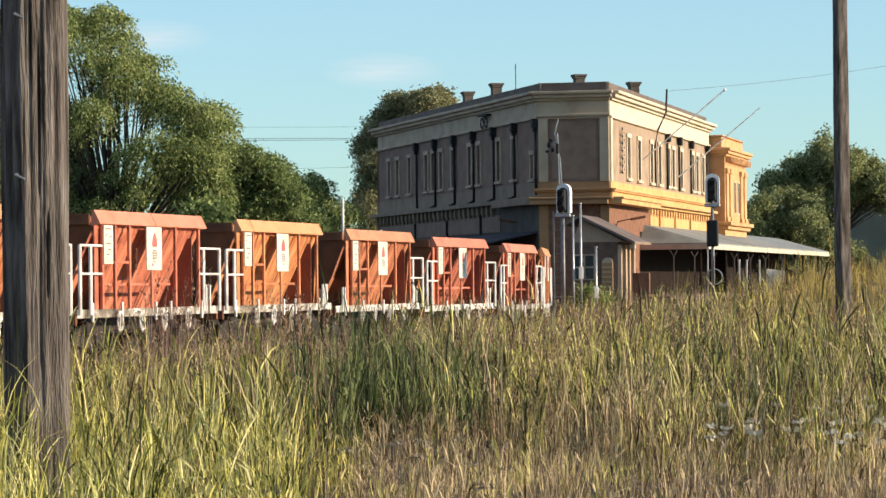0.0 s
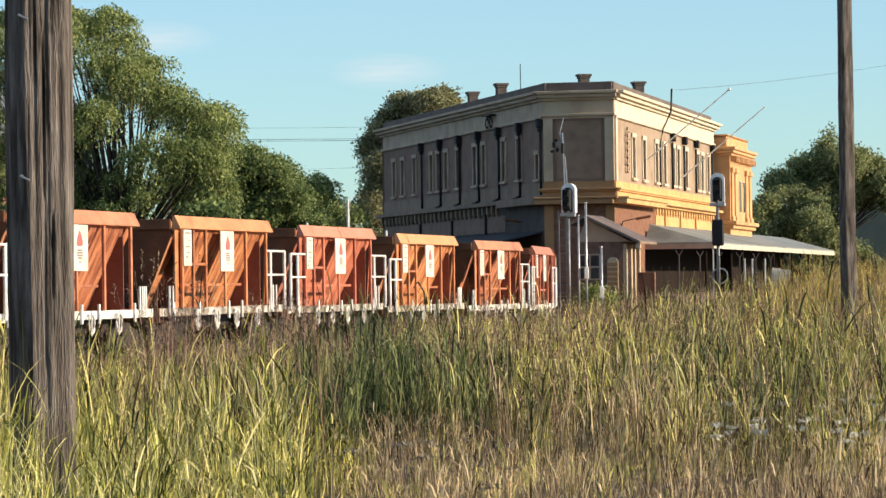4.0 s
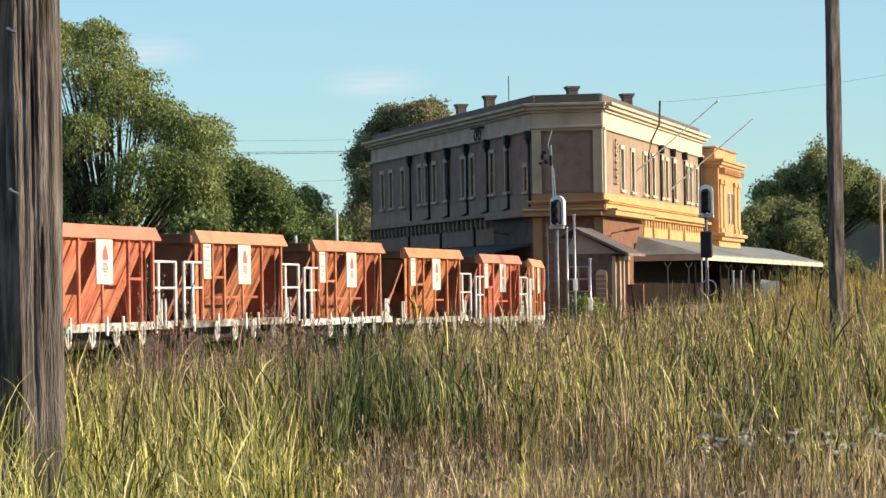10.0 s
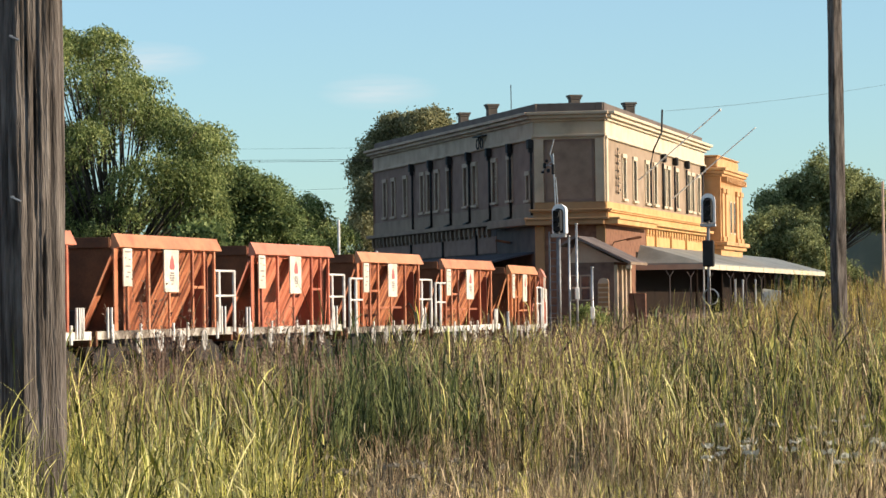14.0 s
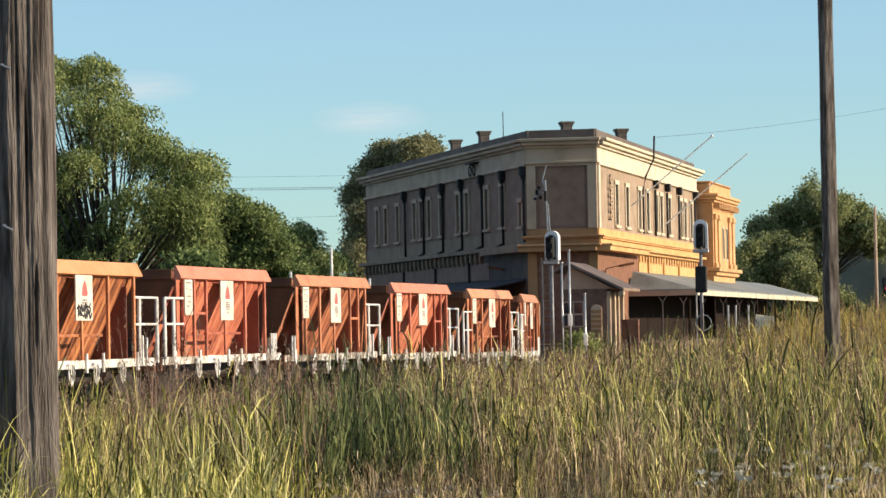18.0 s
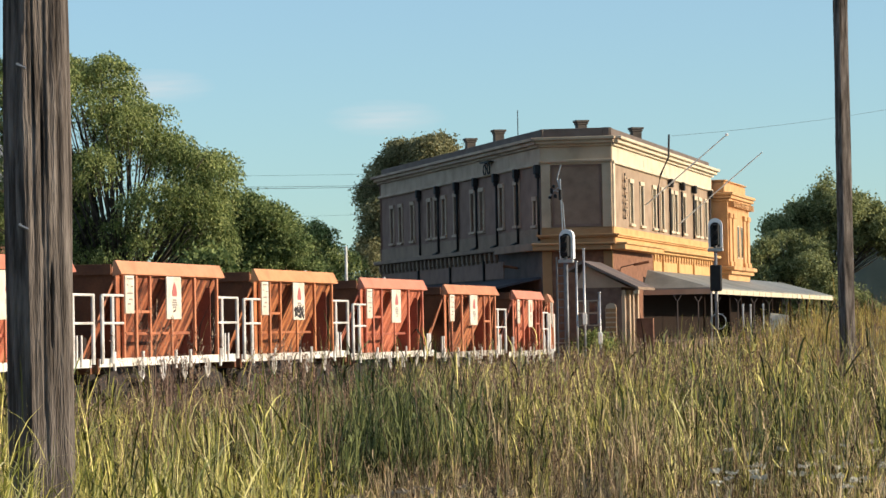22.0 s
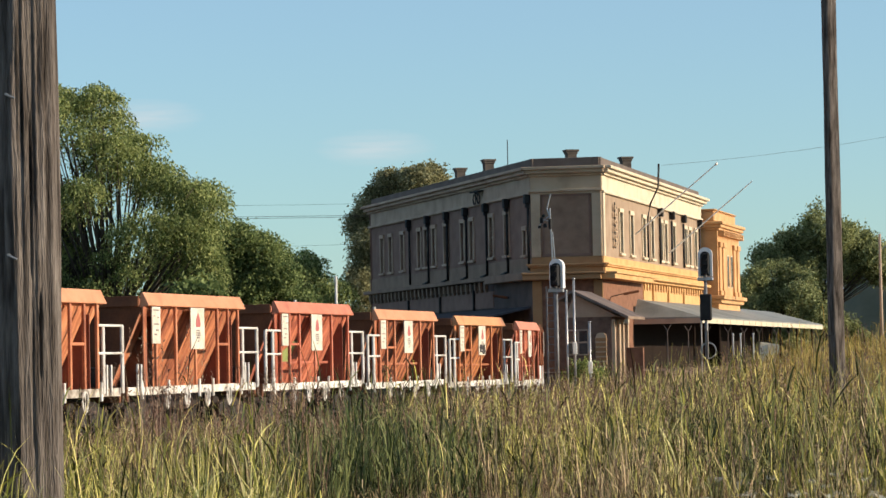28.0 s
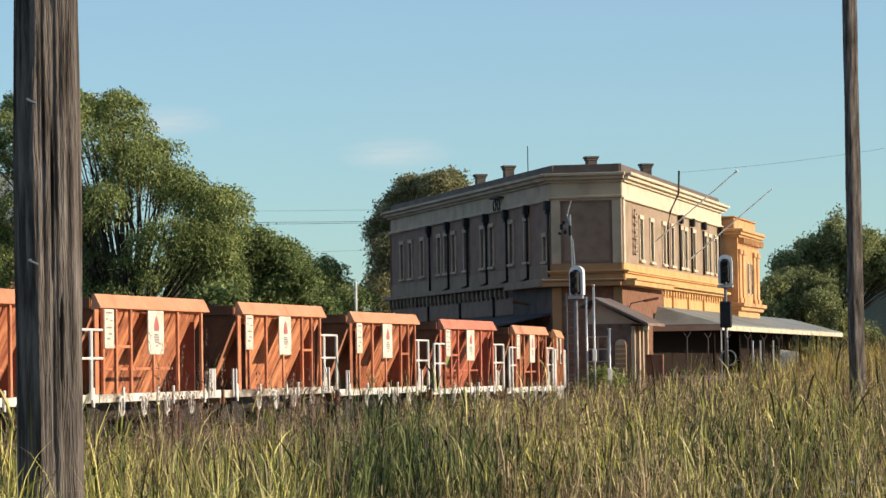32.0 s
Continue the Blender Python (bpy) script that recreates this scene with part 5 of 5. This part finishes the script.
def build_trees():
    rng = np.random.default_rng(5)
    # drooping pepper trees behind the wagons
    line = ((-5.6, 11.2, 2), (-4.4, 12.6, 1.5), (-2.6, 13.2, 1.5), (-1.5, 12.7, 1.4), (-1.0, 12.2, 1.3), (-0.2, 12.8, 1.3), (0.7, 12.2, 1.2), (0.85, 10.95, 1.2), (2.05, 10.7, 1), (2.25, 9.85, 1), (2.55, 9.9, 1), (2.9, 9.2, 1.5), (3.3, 9.05, 3.5), (4.4, 8.95, 5.8), (4.65, 8.5, 7.0))
    c = tufts(rng, 200, line, 2.6, (0.28, 0.8))
    build_tree("pepper_tree", "large drooping pepper tree with fine green foliage", (-12.3, 118, -0.1), 2.6, c, 23000, 0.13, 1.3, M_PEPPER, 11, 0.26, steps=8, weeping=1.25)
    c = tufts(rng, 90, ((-5, 8, 1.5), (-2.5, 11, 1.5), (0, 12.4, 1.2), (1.6, 12.8, 1.2), (3.4, 9, 1)), 3.0, (0.5, 0.95))
    build_tree("pepper_tree", "second drooping pepper tree beside the line", (-20.6, 122, -0.1), 2.4, c, 9000, 0.15, 1.3, M_PEPPER, 12, 0.26, steps=8, weeping=1.3)
    c = clumps_in(rng, 14, -1.6, 1.6, -1.5, 1.5, ((-1.6, 3.3, 1), (0, 5, 1), (1.6, 3.3, 1)), (0.4, 0.8))
    build_tree("broadleaf_sapling", "young broad-leaved tree with pale glossy leaves", (-8.5, 112, -0.1), 1.4, c, 2600, 0.2, 0.3, M_DEEPGREEN, 13, 0.08)
    c = clumps_in(rng, 6, -0.8, 0.8, -0.5, 0.5, ((-0.8, 3.0, 1), (0, 4.2, 1), (0.8, 3.0, 1)), (0.3, 0.6))
    build_tree("dying_shrub", "shrub with brown dead leaves under the pepper tree", (-10.3, 113.5, -0.1), 1.2, c, 1000, 0.16, 0.6, M_DRYLEAF, 14, 0.06)
    # darker trees further back
    c = clumps_in(rng, 52, -5.5, 2.4, -3, 3, ((-5.5, 9.5, 2), (-2.5, 9.7, 2), (-1.6, 9.9, 2), (-0.5, 9.3, 2), (0.8, 8.8, 2), (1.4, 7.9, 2), (2.4, 6.2, 2)), (0.55, 1.2))
    build_tree("dark_green_tree", "dense dark green tree beyond the line", (-9.8, 178, -0.1), 3, c, 18000, 0.16, 0.15, M_DEEPGREEN, 15, 0.35)
    c = clumps_in(rng, 22, -2.6, 3.4, -2.5, 2.5, ((-2.6, 7, 2), (-0.6, 9.2, 2), (1.2, 8.7, 2), (3.4, 6.2, 2)), (0.8, 1.4))
    build_tree("pepper_tree", "pale green drooping tree beyond the line", (-8.6, 205, -0.1), 3, c, 6000, 0.2, 1.3, M_PEPPER, 16, 0.3, steps=7, weeping=1.2)
    c = clumps_in(rng, 40, -5.8, 4, -4, 4, ((-6.2, 9, 4), (-5.6, 16.5, 5), (-4.6, 18.9, 10), (-2.2, 20.1, 13), (0, 20.4, 14), (1.8, 20.3, 14), (3.2, 19.2, 14), (4, 17, 12)), (0.9, 1.7))
    c += [(-5.2, 0, 12.5, 1.4), (-6.0, 1, 9.6, 1.2), (-5.3, 0, 7.4, 1.4), (-6.3, 0, 5.2, 1.2), (-5.2, 0, 4.0, 1.5)]
    build_tree("gum_tree", "tall olive gum tree behind the station", (-1.5, 300, -0.1), 9, c, 16000, 0.25, 0.45, M_GUM, 17, 0.5)
    # right-hand trees
    c = clumps_in(rng, 46, -6.5, 6.6, -4, 4, ((-7, 12.2, 6), (-4, 14.2, 6), (-1, 15.6, 7), (1, 15.0, 8), (3.5, 14.6, 10.2), (6.6, 11.6, 9.6)), (0.9, 1.7))
    c += [(-0.8, 0, 15.9, 0.8), (-0.75, 0, 16.9, 0.35), (-3, 1, 6, 1.8), (0, 0, 5, 2), (2, 1, 4, 1.8), (-5, 0, 4, 2), (3.4, 0, 3, 1.6)]
    build_tree("spreading_tree", "broad dark green tree behind the platform", (39.5, 320, -0.1), 6, c, 14000, 0.27, 0.2, M_OLIVE, 18, 0.32)
    c = clumps_in(rng, 34, -3.4, 3.6, -3, 3, ((-3.6, 8.5, 1.5), (-1, 11, 1.5), (1.5, 10.6, 1.5), (3.6, 8.0, 1.5)), (0.7, 1.4))
    build_tree("willow_tree", "soft olive-green tree at the platform end", (32.4, 300, -0.1), 3, c, 11000, 0.24, 0.5, M_OLIVE, 19, 0.35)
    c = clumps_in(rng, 6, -0.6, 0.6, -0.5, 0.5, ((-0.6, 1.2, 0.3), (0, 1.7, 0.3), (0.6, 1.3, 0.3)), (0.25, 0.42))
    build_tree("shrub", "round green shrub in front of the hut", (6.95, 150, 0.0), 0.3, c, 1100, 0.14, 0.2, M_PEPPER, 20, 0.05)


def build_distance():
    """Far wooded hills on the horizon."""
    for y, x0, rise, top, mat, lab in ((2400, 296, 70, 68, M_HILL, "distant sunlit wooded hill"), (3300, 385, 60, 86, M_HAZE, "distant hill with blue haze in its colour")):
        xs = np.linspace(-600, 1500, 140)
        hgt = top * smooth01((xs - x0) / rise) * (1 + 0.12 * np.sin(xs / 57) + 0.06 * np.sin(xs / 19)) + 6 + 3 * np.sin(xs / 41)
        v = [(x, y, -5) for x in xs] + [(x, y + 250, h) for x, h in zip(xs, hgt)] + [(x, y + 700, -5) for x in xs]
        n = len(xs)
        f = [(r * n + i, r * n + i + 1, (r + 1) * n + i + 1, (r + 1) * n + i) for r in range(2) for i in range(n - 1)]
        tagged(new("far_hill", quick_mesh("far_hill", v, f, mat)), lab, "hill", kind="structure")


def build_clouds():
    """Two faint wisps low in the sky, far behind all else."""
    for x, z, w, h in ((-312, 270, 78, 24), (-62, 232, 78, 24)):
        me = quick_mesh("cloud", [(-1, 0, -1), (1, 0, -1), (1, 0, 1), (-1, 0, 1)], [(0, 1, 2, 3)], M_CLOUD)
        ob = tagged(new("cloud", me), "faint thin white cloud wisp", "cloud", kind="structure")
        ob.location, ob.scale = (x, 3400, z), (w, 1, h)


def build_cables():
    def cable(name, a, b, sag, r, label):
        bm = bmesh.new()
        pts = [Vector(a).lerp(Vector(b), k / 14) - Vector((0, 0, sag * 4 * (k / 14) * (1 - k / 14))) for k in range(15)]
        tube(bm, pts, r, sides=5)
        solid(name, bm, M_CLOUDWIRE, label, "cable", group="overhead cables")
    for a, b, rad in ((16.8, 14.33, 0.009), (15.9, 13.42, 0.016), (15.7, 13.3, 0.016), (12.5, 11.2, 0.008)):
        cable("overhead_cable", (-62, 262, a), (-3.6, 248.3, b), 0.5, rad, "thin dark overhead power cable")
    cable("overhead_cable", (15.9, 219.3, 15.15), (62, 300, 26.5), 1.0, 0.011, "thin overhead cable running from the station roof")


# ---------------------------------------------------------------- grass
def blades(rng, x, y, height, width, bend, lift=0.0, segs=2):
    """Arching tapered blades: each starts with a lean, curls over along its length and ends in a point."""
    n = len(x)
    az = rng.uniform(0, math.tau, n)
    lean = bend * 0.5 * rng.uniform(0, 1, n)
    curl = bend * 1.7 * rng.uniform(0.2, 1.0, n)
    side = az + math.pi / 2 + rng.normal(0, 0.5, n)
    w = np.stack([np.cos(side) * width / 2, np.sin(side) * width / 2, np.zeros(n)], 1)
    at = np.stack([x, y, land(x, y) - 0.03 + lift], 1)
    rows = [at - w * 0.75, at + w * 0.75]
    for k in range(segs):
        ang = lean + curl * ((k + 0.5) / segs) ** 1.4
        step = (height / segs)[:, None] * np.stack([np.cos(az) * np.sin(ang), np.sin(az) * np.sin(ang), np.cos(ang)], 1)
        at = at + step
        g = 0.08 if k == segs - 1 else 1.0 - 0.3 * k / segs
        rows += [at - w * g, at + w * g]
    v = np.stack(rows, 1).reshape(-1, 3)
    i = np.arange(n)[:, None] * (2 * segs + 2)
    f = np.concatenate([i + np.array([[0, 1, 3, 2]]) + 2 * k for k in range(segs)], 1).reshape(-1, 4)
    return v, f, at


def scatter(rng, n, y0, y1, margin=1.0, power=1.0):
    """Places over the strip of land before the camera, nearer ones denser with power."""
    y = y0 + (y1 - y0) * rng.uniform(0, 1, n) ** power
    half = np.tan(radians(9.4)) * y + margin
    return rng.uniform(-1, 1, n) * half, y


def patch(x, y, scale, seed):
    """Smooth pseudo-random field between 0 and 1."""
    a = np.sin(x * scale + seed) + np.sin(y * scale * 0.63 + 1.7 * seed) + np.sin((x + y) * scale * 0.47 + seed * 2.3) + np.sin((x - 0.6 * y) * scale * 0.81 + seed * 0.7)
    return np.clip(a / 5 + 0.5, 0, 1)


def clear_of_track(x, y):
    tx = np.interp(y, TRACK_XY[:, 1], TRACK_XY[:, 0])
    return (x - tx) > 3.0


def grass_object(name, label, mat, sets):
    vs, fs, k = [], [], 0
    for v, f in sets:
        vs.append(v), fs.append(f + k)
        k += len(v)
    tagged(new(name, quick_mesh(name, np.concatenate(vs), np.concatenate(fs), mat)), label, "grass", kind="stuff")


def bump(v, lo, hi, soft):
    """1 between lo and hi with soft flanks."""
    return smooth01((v - lo) / soft + 0.5) * smooth01((hi - v) / soft + 0.5)


def stand_edge(x, y):
    """Where the mown-looking verge ends and the tall stand begins, further off to the right."""
    u = x / y
    return 27.5 + 5.5 * smooth01((u + 0.05) / 0.03) + 4.0 * bump(u, 0.012, 0.055, 0.015) - 3.0 * patch(x, y, 1.3, 7)


def tallness(x, y):
    """How high the grass grows: short in the near verge, tall beyond, low beside the track."""
    near_clump = bump(x, -3.2, -1.45, 0.25) * bump(y, 13.2, 17.6, 0.6)
    verge = 0.2 + 0.2 * patch(x, y, 1.3, 2.0) + 0.3 * bump(x / y, -0.115, -0.045, 0.03) * smooth01((y - 16) / 4)
    tall = 0.66 + 0.5 * patch(x, y, 0.9, 3.0) + 0.16 * bump(x / y, -0.04, 0.012, 0.02) * bump(y, 30, 44, 3)
    stand = bump(x / y, -0.096, -0.045, 0.012) * bump(y, 19.5, 27, 1.5) * (0.7 + 0.6 * patch(x, y, 2.2, 5.0))
    islet = np.maximum(bump(x / y, 0.054, 0.084, 0.01) * bump(y, 28, 33, 1.5), bump(x / y, 0.0, 0.14, 0.02) * bump(y, 27, 34, 2) * smooth01((patch(x, y, 2.6, 6.0) - 0.55) / 0.2))
    verge = np.maximum(verge, np.maximum(stand * 0.92, 0.8 * islet))
    h = verge + (tall - verge) * smooth01((y - stand_edge(x, y)) / 1.2)
    tx = np.interp(y, TRACK_XY[:, 1], TRACK_XY[:, 0])
    h = h * (0.62 + 0.38 * smooth01((x - tx - 7) / 8))
    left = smooth01((0.0 - x / y) / 0.05) * smooth01((y - 36) / 18)
    h = h * (1 - 0.4 * left) * (1 - 0.4 * left * smooth01((y - 60) / 20))
    return np.maximum(h, near_clump * 1.2)


def sward(rng, n, y0, y1, per, radius, w, bend, keep, hk=(0.5, 1.1), power=1.0, leafiness=0.62, segs=2):
    """Clumps of blades as tall as the place lets them grow, each clump with its own height, lean and blade width."""
    x, y = scatter(rng, n, y0, y1, power=power)
    ok = (rng.uniform(0, 1, n) < keep(x, y)) & clear_of_track(x, y)
    x, y = x[ok], y[ok]
    own = np.repeat(np.clip(rng.normal(0.84, 0.36, len(x)), 0.25, 1.5), per)
    lush = np.repeat(rng.uniform(0.7, 1.35, len(x)), per)
    x, y = np.repeat(x, per), np.repeat(y, per)
    m = len(x)
    x, y = x + rng.normal(0, radius * 0.72, m) * lush, y + rng.normal(0, radius * 0.72, m) * lush
    h = tallness(x, y) * rng.uniform(*hk, m) * own
    leaf = rng.uniform(0, 1, m) < leafiness  # short arching leaves set up along the stems
    lift = np.where(leaf, h * rng.uniform(0.08, 0.85, m), 0.0)
    wide = (w[0] + (w[1] - w[0]) * rng.uniform(0, 1, m) ** 2.0) * lush * np.where(leaf, 0.8, 0.5)
    bow = np.where(leaf, rng.uniform(0.4, 2.0, m), bend * lush * 0.8)
    size = np.clip(h / 0.5, 0.4, 1.0)
    v, f, _ = blades(rng, x, y, np.where(leaf, h * rng.uniform(0.14, 0.4, m), h), wide * size, bow, lift, segs)
    return v, f


def build_grass():
    rng = np.random.default_rng(21)
    tall_at = lambda x, y: smooth01((y - stand_edge(x, y)) / 1.2)
    # Centre reeds, plus a right-hand strip that darkens the tall stand's shaded foot.
    reed_zone = lambda x, y: bump(x / y, -0.045, 0.015, 0.02) * tall_at(x, y) * smooth01((47 - y) / 4) + 0.85 * bump(x / y, 0.01, 0.11, 0.02) * tall_at(x, y) * smooth01((stand_edge(x, y) + 3.5 - y) / 2)
    near_zone = lambda x, y: bump(x, -3.4, -1.4, 0.3) * bump(y, 12.9, 17.8, 0.5)
    dry_verge = lambda x, y: smooth01((y - 18) / 2) * (1 - tall_at(x, y)) * smooth01((x / y + 0.045) / 0.03)
    bank = lambda x, y: smooth01((x / y - 0.085) / 0.03) * smooth01((y - 50) / 15)
    lime = lambda x, y: bump(x / y, 0.06, 0.13, 0.03) * bump(y, 42, 62, 6)
    green_keep = lambda x, y: np.clip(0.3 + 0.85 * patch(x, y, 1.1, 1.0) - 0.8 * reed_zone(x, y) - 0.4 * dry_verge(x, y) - 0.7 * bank(x, y) + 0.5 * lime(x, y), 0.03, 1)
    dry_keep = lambda x, y: np.clip(0.1 + 0.45 * patch(x, y, 0.9, 4.0) + 0.8 * dry_verge(x, y) - 0.5 * reed_zone(x, y) - 0.5 * lime(x, y) - 0.6 * bank(x, y), 0.02, 1)
    reed_keep = lambda x, y: np.clip(1.1 * reed_zone(x, y) + 0.3 * patch(x, y, 1.2, 9.0) * smooth01((y - 28) / 6), 0, 1)
    lush_keep = lambda x, y: bump(x / y, -0.15, -0.048, 0.015) * bump(y, 17, 29, 2) * np.clip(0.2 + patch(x, y, 1.5, 5.0), 0, 1) + bump(x / y, 0.054, 0.084, 0.01) * bump(y, 28, 33, 1.5) + 0.4 * bump(x / y, 0.085, 0.15, 0.02) * bump(y, 24, 34, 2) * smooth01((patch(x, y, 2.2, 2.0) - 0.45) / 0.15)
    grass_object("near_grass", "bright yellow-green grass clumps round the thick pole", M_LUSH, [
        sward(rng, 900, 13, 18, 72, 0.06, (0.0045, 0.014), 0.34, near_zone, (0.3, 0.95), leafiness=0.8, segs=3),
        sward(rng, 2300, 17, 34, 50, 0.07, (0.006, 0.018), 0.34, lush_keep, (0.3, 1.05), leafiness=0.8, segs=3),
    ])
    grass_object("tall_grass", "tall green and yellow roadside grass in clumps", M_GRASS, [
        sward(rng, 1700, 17, 31, 42, 0.06, (0.006, 0.022), 0.35, green_keep, (0.25, 1.08), leafiness=0.75, segs=2),
        sward(rng, 2000, 26, 46, 38, 0.085, (0.008, 0.03), 0.4, green_keep, (0.25, 1.2), segs=3),
        sward(rng, 2200, 42, 72, 30, 0.11, (0.012, 0.036), 0.38, green_keep, (0.3, 1.2)),
        sward(rng, 2900, 66, 135, 16, 0.16, (0.02, 0.05), 0.34, green_keep, (0.35, 1.2), power=1.3),
    ])
    grass_object("reed_grass", "dense deep green reedy grass, on the right standing in for shade", M_REED, [
        sward(rng, 2700, 27, 50, 44, 0.085, (0.008, 0.03), 0.36, reed_keep, (0.3, 1.2), segs=3),
        sward(rng, 1500, 45, 100, 24, 0.12, (0.016, 0.042), 0.32, reed_keep, (0.35, 1.2)),
    ])
    grass_object("dry_grass", "dry straw-coloured grass among the green", M_STRAW, [
        sward(rng, 3000, 18, 38, 22, 0.08, (0.006, 0.02), 0.5, lambda x, y: dry_verge(x, y) * np.clip(2.2 * patch(x, y, 2.4, 8.0) - 0.5, 0.08, 1), (0.5, 1.7), leafiness=0.55),
        sward(rng, 2600, 18, 31, 17, 0.14, (0.004, 0.011), 0.5, dry_keep, (0.35, 1.15), leafiness=0.35),
        sward(rng, 2700, 29, 62, 15, 0.13, (0.008, 0.024), 0.34, dry_keep, (0.4, 1.2)),
        sward(rng, 4000, 55, 135, 10, 0.28, (0.018, 0.036), 0.35, dry_keep, power=1.2),
    ])
    grass_object("dead_weeds", "tangled dark brown dead weeds before the wheels", M_DEADWEED, [
        sward(rng, 900, 58, 84, 26, 0.14, (0.012, 0.034), 0.6, lambda x, y: bump(x / y, -0.068, -0.008, 0.012) * bump(y, 62, 80, 5), (0.7, 1.5), leafiness=0.55),
        sward(rng, 500, 34, 60, 22, 0.1, (0.008, 0.022), 0.6, lambda x, y: bump(x / y, -0.115, -0.06, 0.02) * np.clip(1.6 * patch(x, y, 1.4, 3.0) - 0.4, 0, 1), (0.7, 1.3), leafiness=0.5),
    ])
    grass_object("golden_grass", "golden ripe grass on the far bank", M_GOLD, [
        sward(rng, 5200, 48, 125, 14, 0.2, (0.018, 0.04), 0.36, lambda x, y: bank(x, y), (0.45, 1.2)),
    ])
    # seed stalks with feathery heads, tallest in two stands before the wagons
    stand = lambda x, y: 1 + 0.75 * (bump(x / y, -0.098, -0.08, 0.01) + 0.6 * bump(x / y, -0.062, -0.04, 0.012) + 0.35 * bump(x / y, 0.01, 0.05, 0.02)) * bump(y, 30, 50, 4)
    vs, fs, k = [], [], 0
    for n, y0, y1, h, w in ((2600, 29, 50, (0.85, 1.2), 0.009), (3800, 42, 72, (0.9, 1.4), 0.012), (3000, 60, 110, (0.8, 1.2), 0.017)):
        x, y = scatter(rng, n, y0, y1)
        ok = clear_of_track(x, y) & (rng.uniform(0, 1, n) < 0.6 + 0.4 * smooth01((-0.02 - x / y) / 0.04))
        x, y = x[ok], y[ok]
        v, f, tip = blades(rng, x, y, tallness(x, y) * stand(x, y) * rng.uniform(*h, len(x)), np.full(len(x), w), 0.22)
        vs.append(v), fs.append(f + k)
        k += len(v)
        for j in range(13):
            m = len(x)
            a = rng.normal(size=(m, 3)) * 0.5
            a[:, 2] = np.abs(a[:, 2]) + 0.5
            a *= (0.025 + 0.9 * w) * rng.uniform(0.7, 1.5, (m, 1))
            b = rng.normal(size=(m, 3)) * w * 0.45
            q = tip - np.stack([np.zeros(m), np.zeros(m), np.full(m, (0.012 + 0.6 * w) * j)], 1)
            v = np.stack([q, q + a * 0.5 + b, q + a, q + a * 0.5 - b], 1).reshape(-1, 3)
            vs.append(v), fs.append(np.arange(m * 4).reshape(-1, 4) + k)
            k += len(v)
    tagged(new("seed_grass", quick_mesh("seed_grass", np.concatenate(vs), np.concatenate(fs), M_SEED)), "purplish brown seed stalks above the grass", "grass", kind="stuff")
    # white umbels low on the bank, and dead grey ones in the near verge
    for name, lab, mat, n, xs, ys, hs, wide in (
        ("wild_flowers", "small white umbel flowers in the grass", M_FLOWER, 44, (0.08, 0.14), (25, 34), (0.3, 0.5), 0.028),
        ("dead_umbels", "dead grey-brown umbel heads in the verge", M_DEADHEAD, 26, (-0.07, 0.02), (19, 28), (0.2, 0.5), 0.045),
    ):
        y = rng.uniform(*ys, n)
        x = y * rng.uniform(*xs, n)
        v, f, tip = blades(rng, x, y, rng.uniform(*hs, n), np.full(n, 0.006), 0.2)
        vs, fs, k = [v], [f], len(v)
        for j in range(22):
            q = tip + rng.normal(size=(n, 3)) * np.array([wide, wide, wide * 0.22])
            a, b = rng.normal(size=(n, 3)) * 0.011, rng.normal(size=(n, 3)) * 0.011
            v = np.stack([q - a, q + b, q + a, q - b], 1).reshape(-1, 3)
            vs.append(v), fs.append(np.arange(n * 4).reshape(-1, 4) + k)
            k += len(v)
        tagged(new(name, quick_mesh(name, np.concatenate(vs), np.concatenate(fs), mat)), lab, "flowers", kind="stuff")


build_ground()
build_track()
build_station()
build_platforms()
build_hut()
build_poles()
build_signals()
build_fence()
build_far_lineside()
build_trees()
build_distance()
build_clouds()
build_cables()
build_train()
build_grass()


def motions():
    times = [float(t) for t in range(33)]
    for k, ob in WAGONS.items():
        walk(ob, [(t, wagon_pose(k, t)) for t in times])


motions()
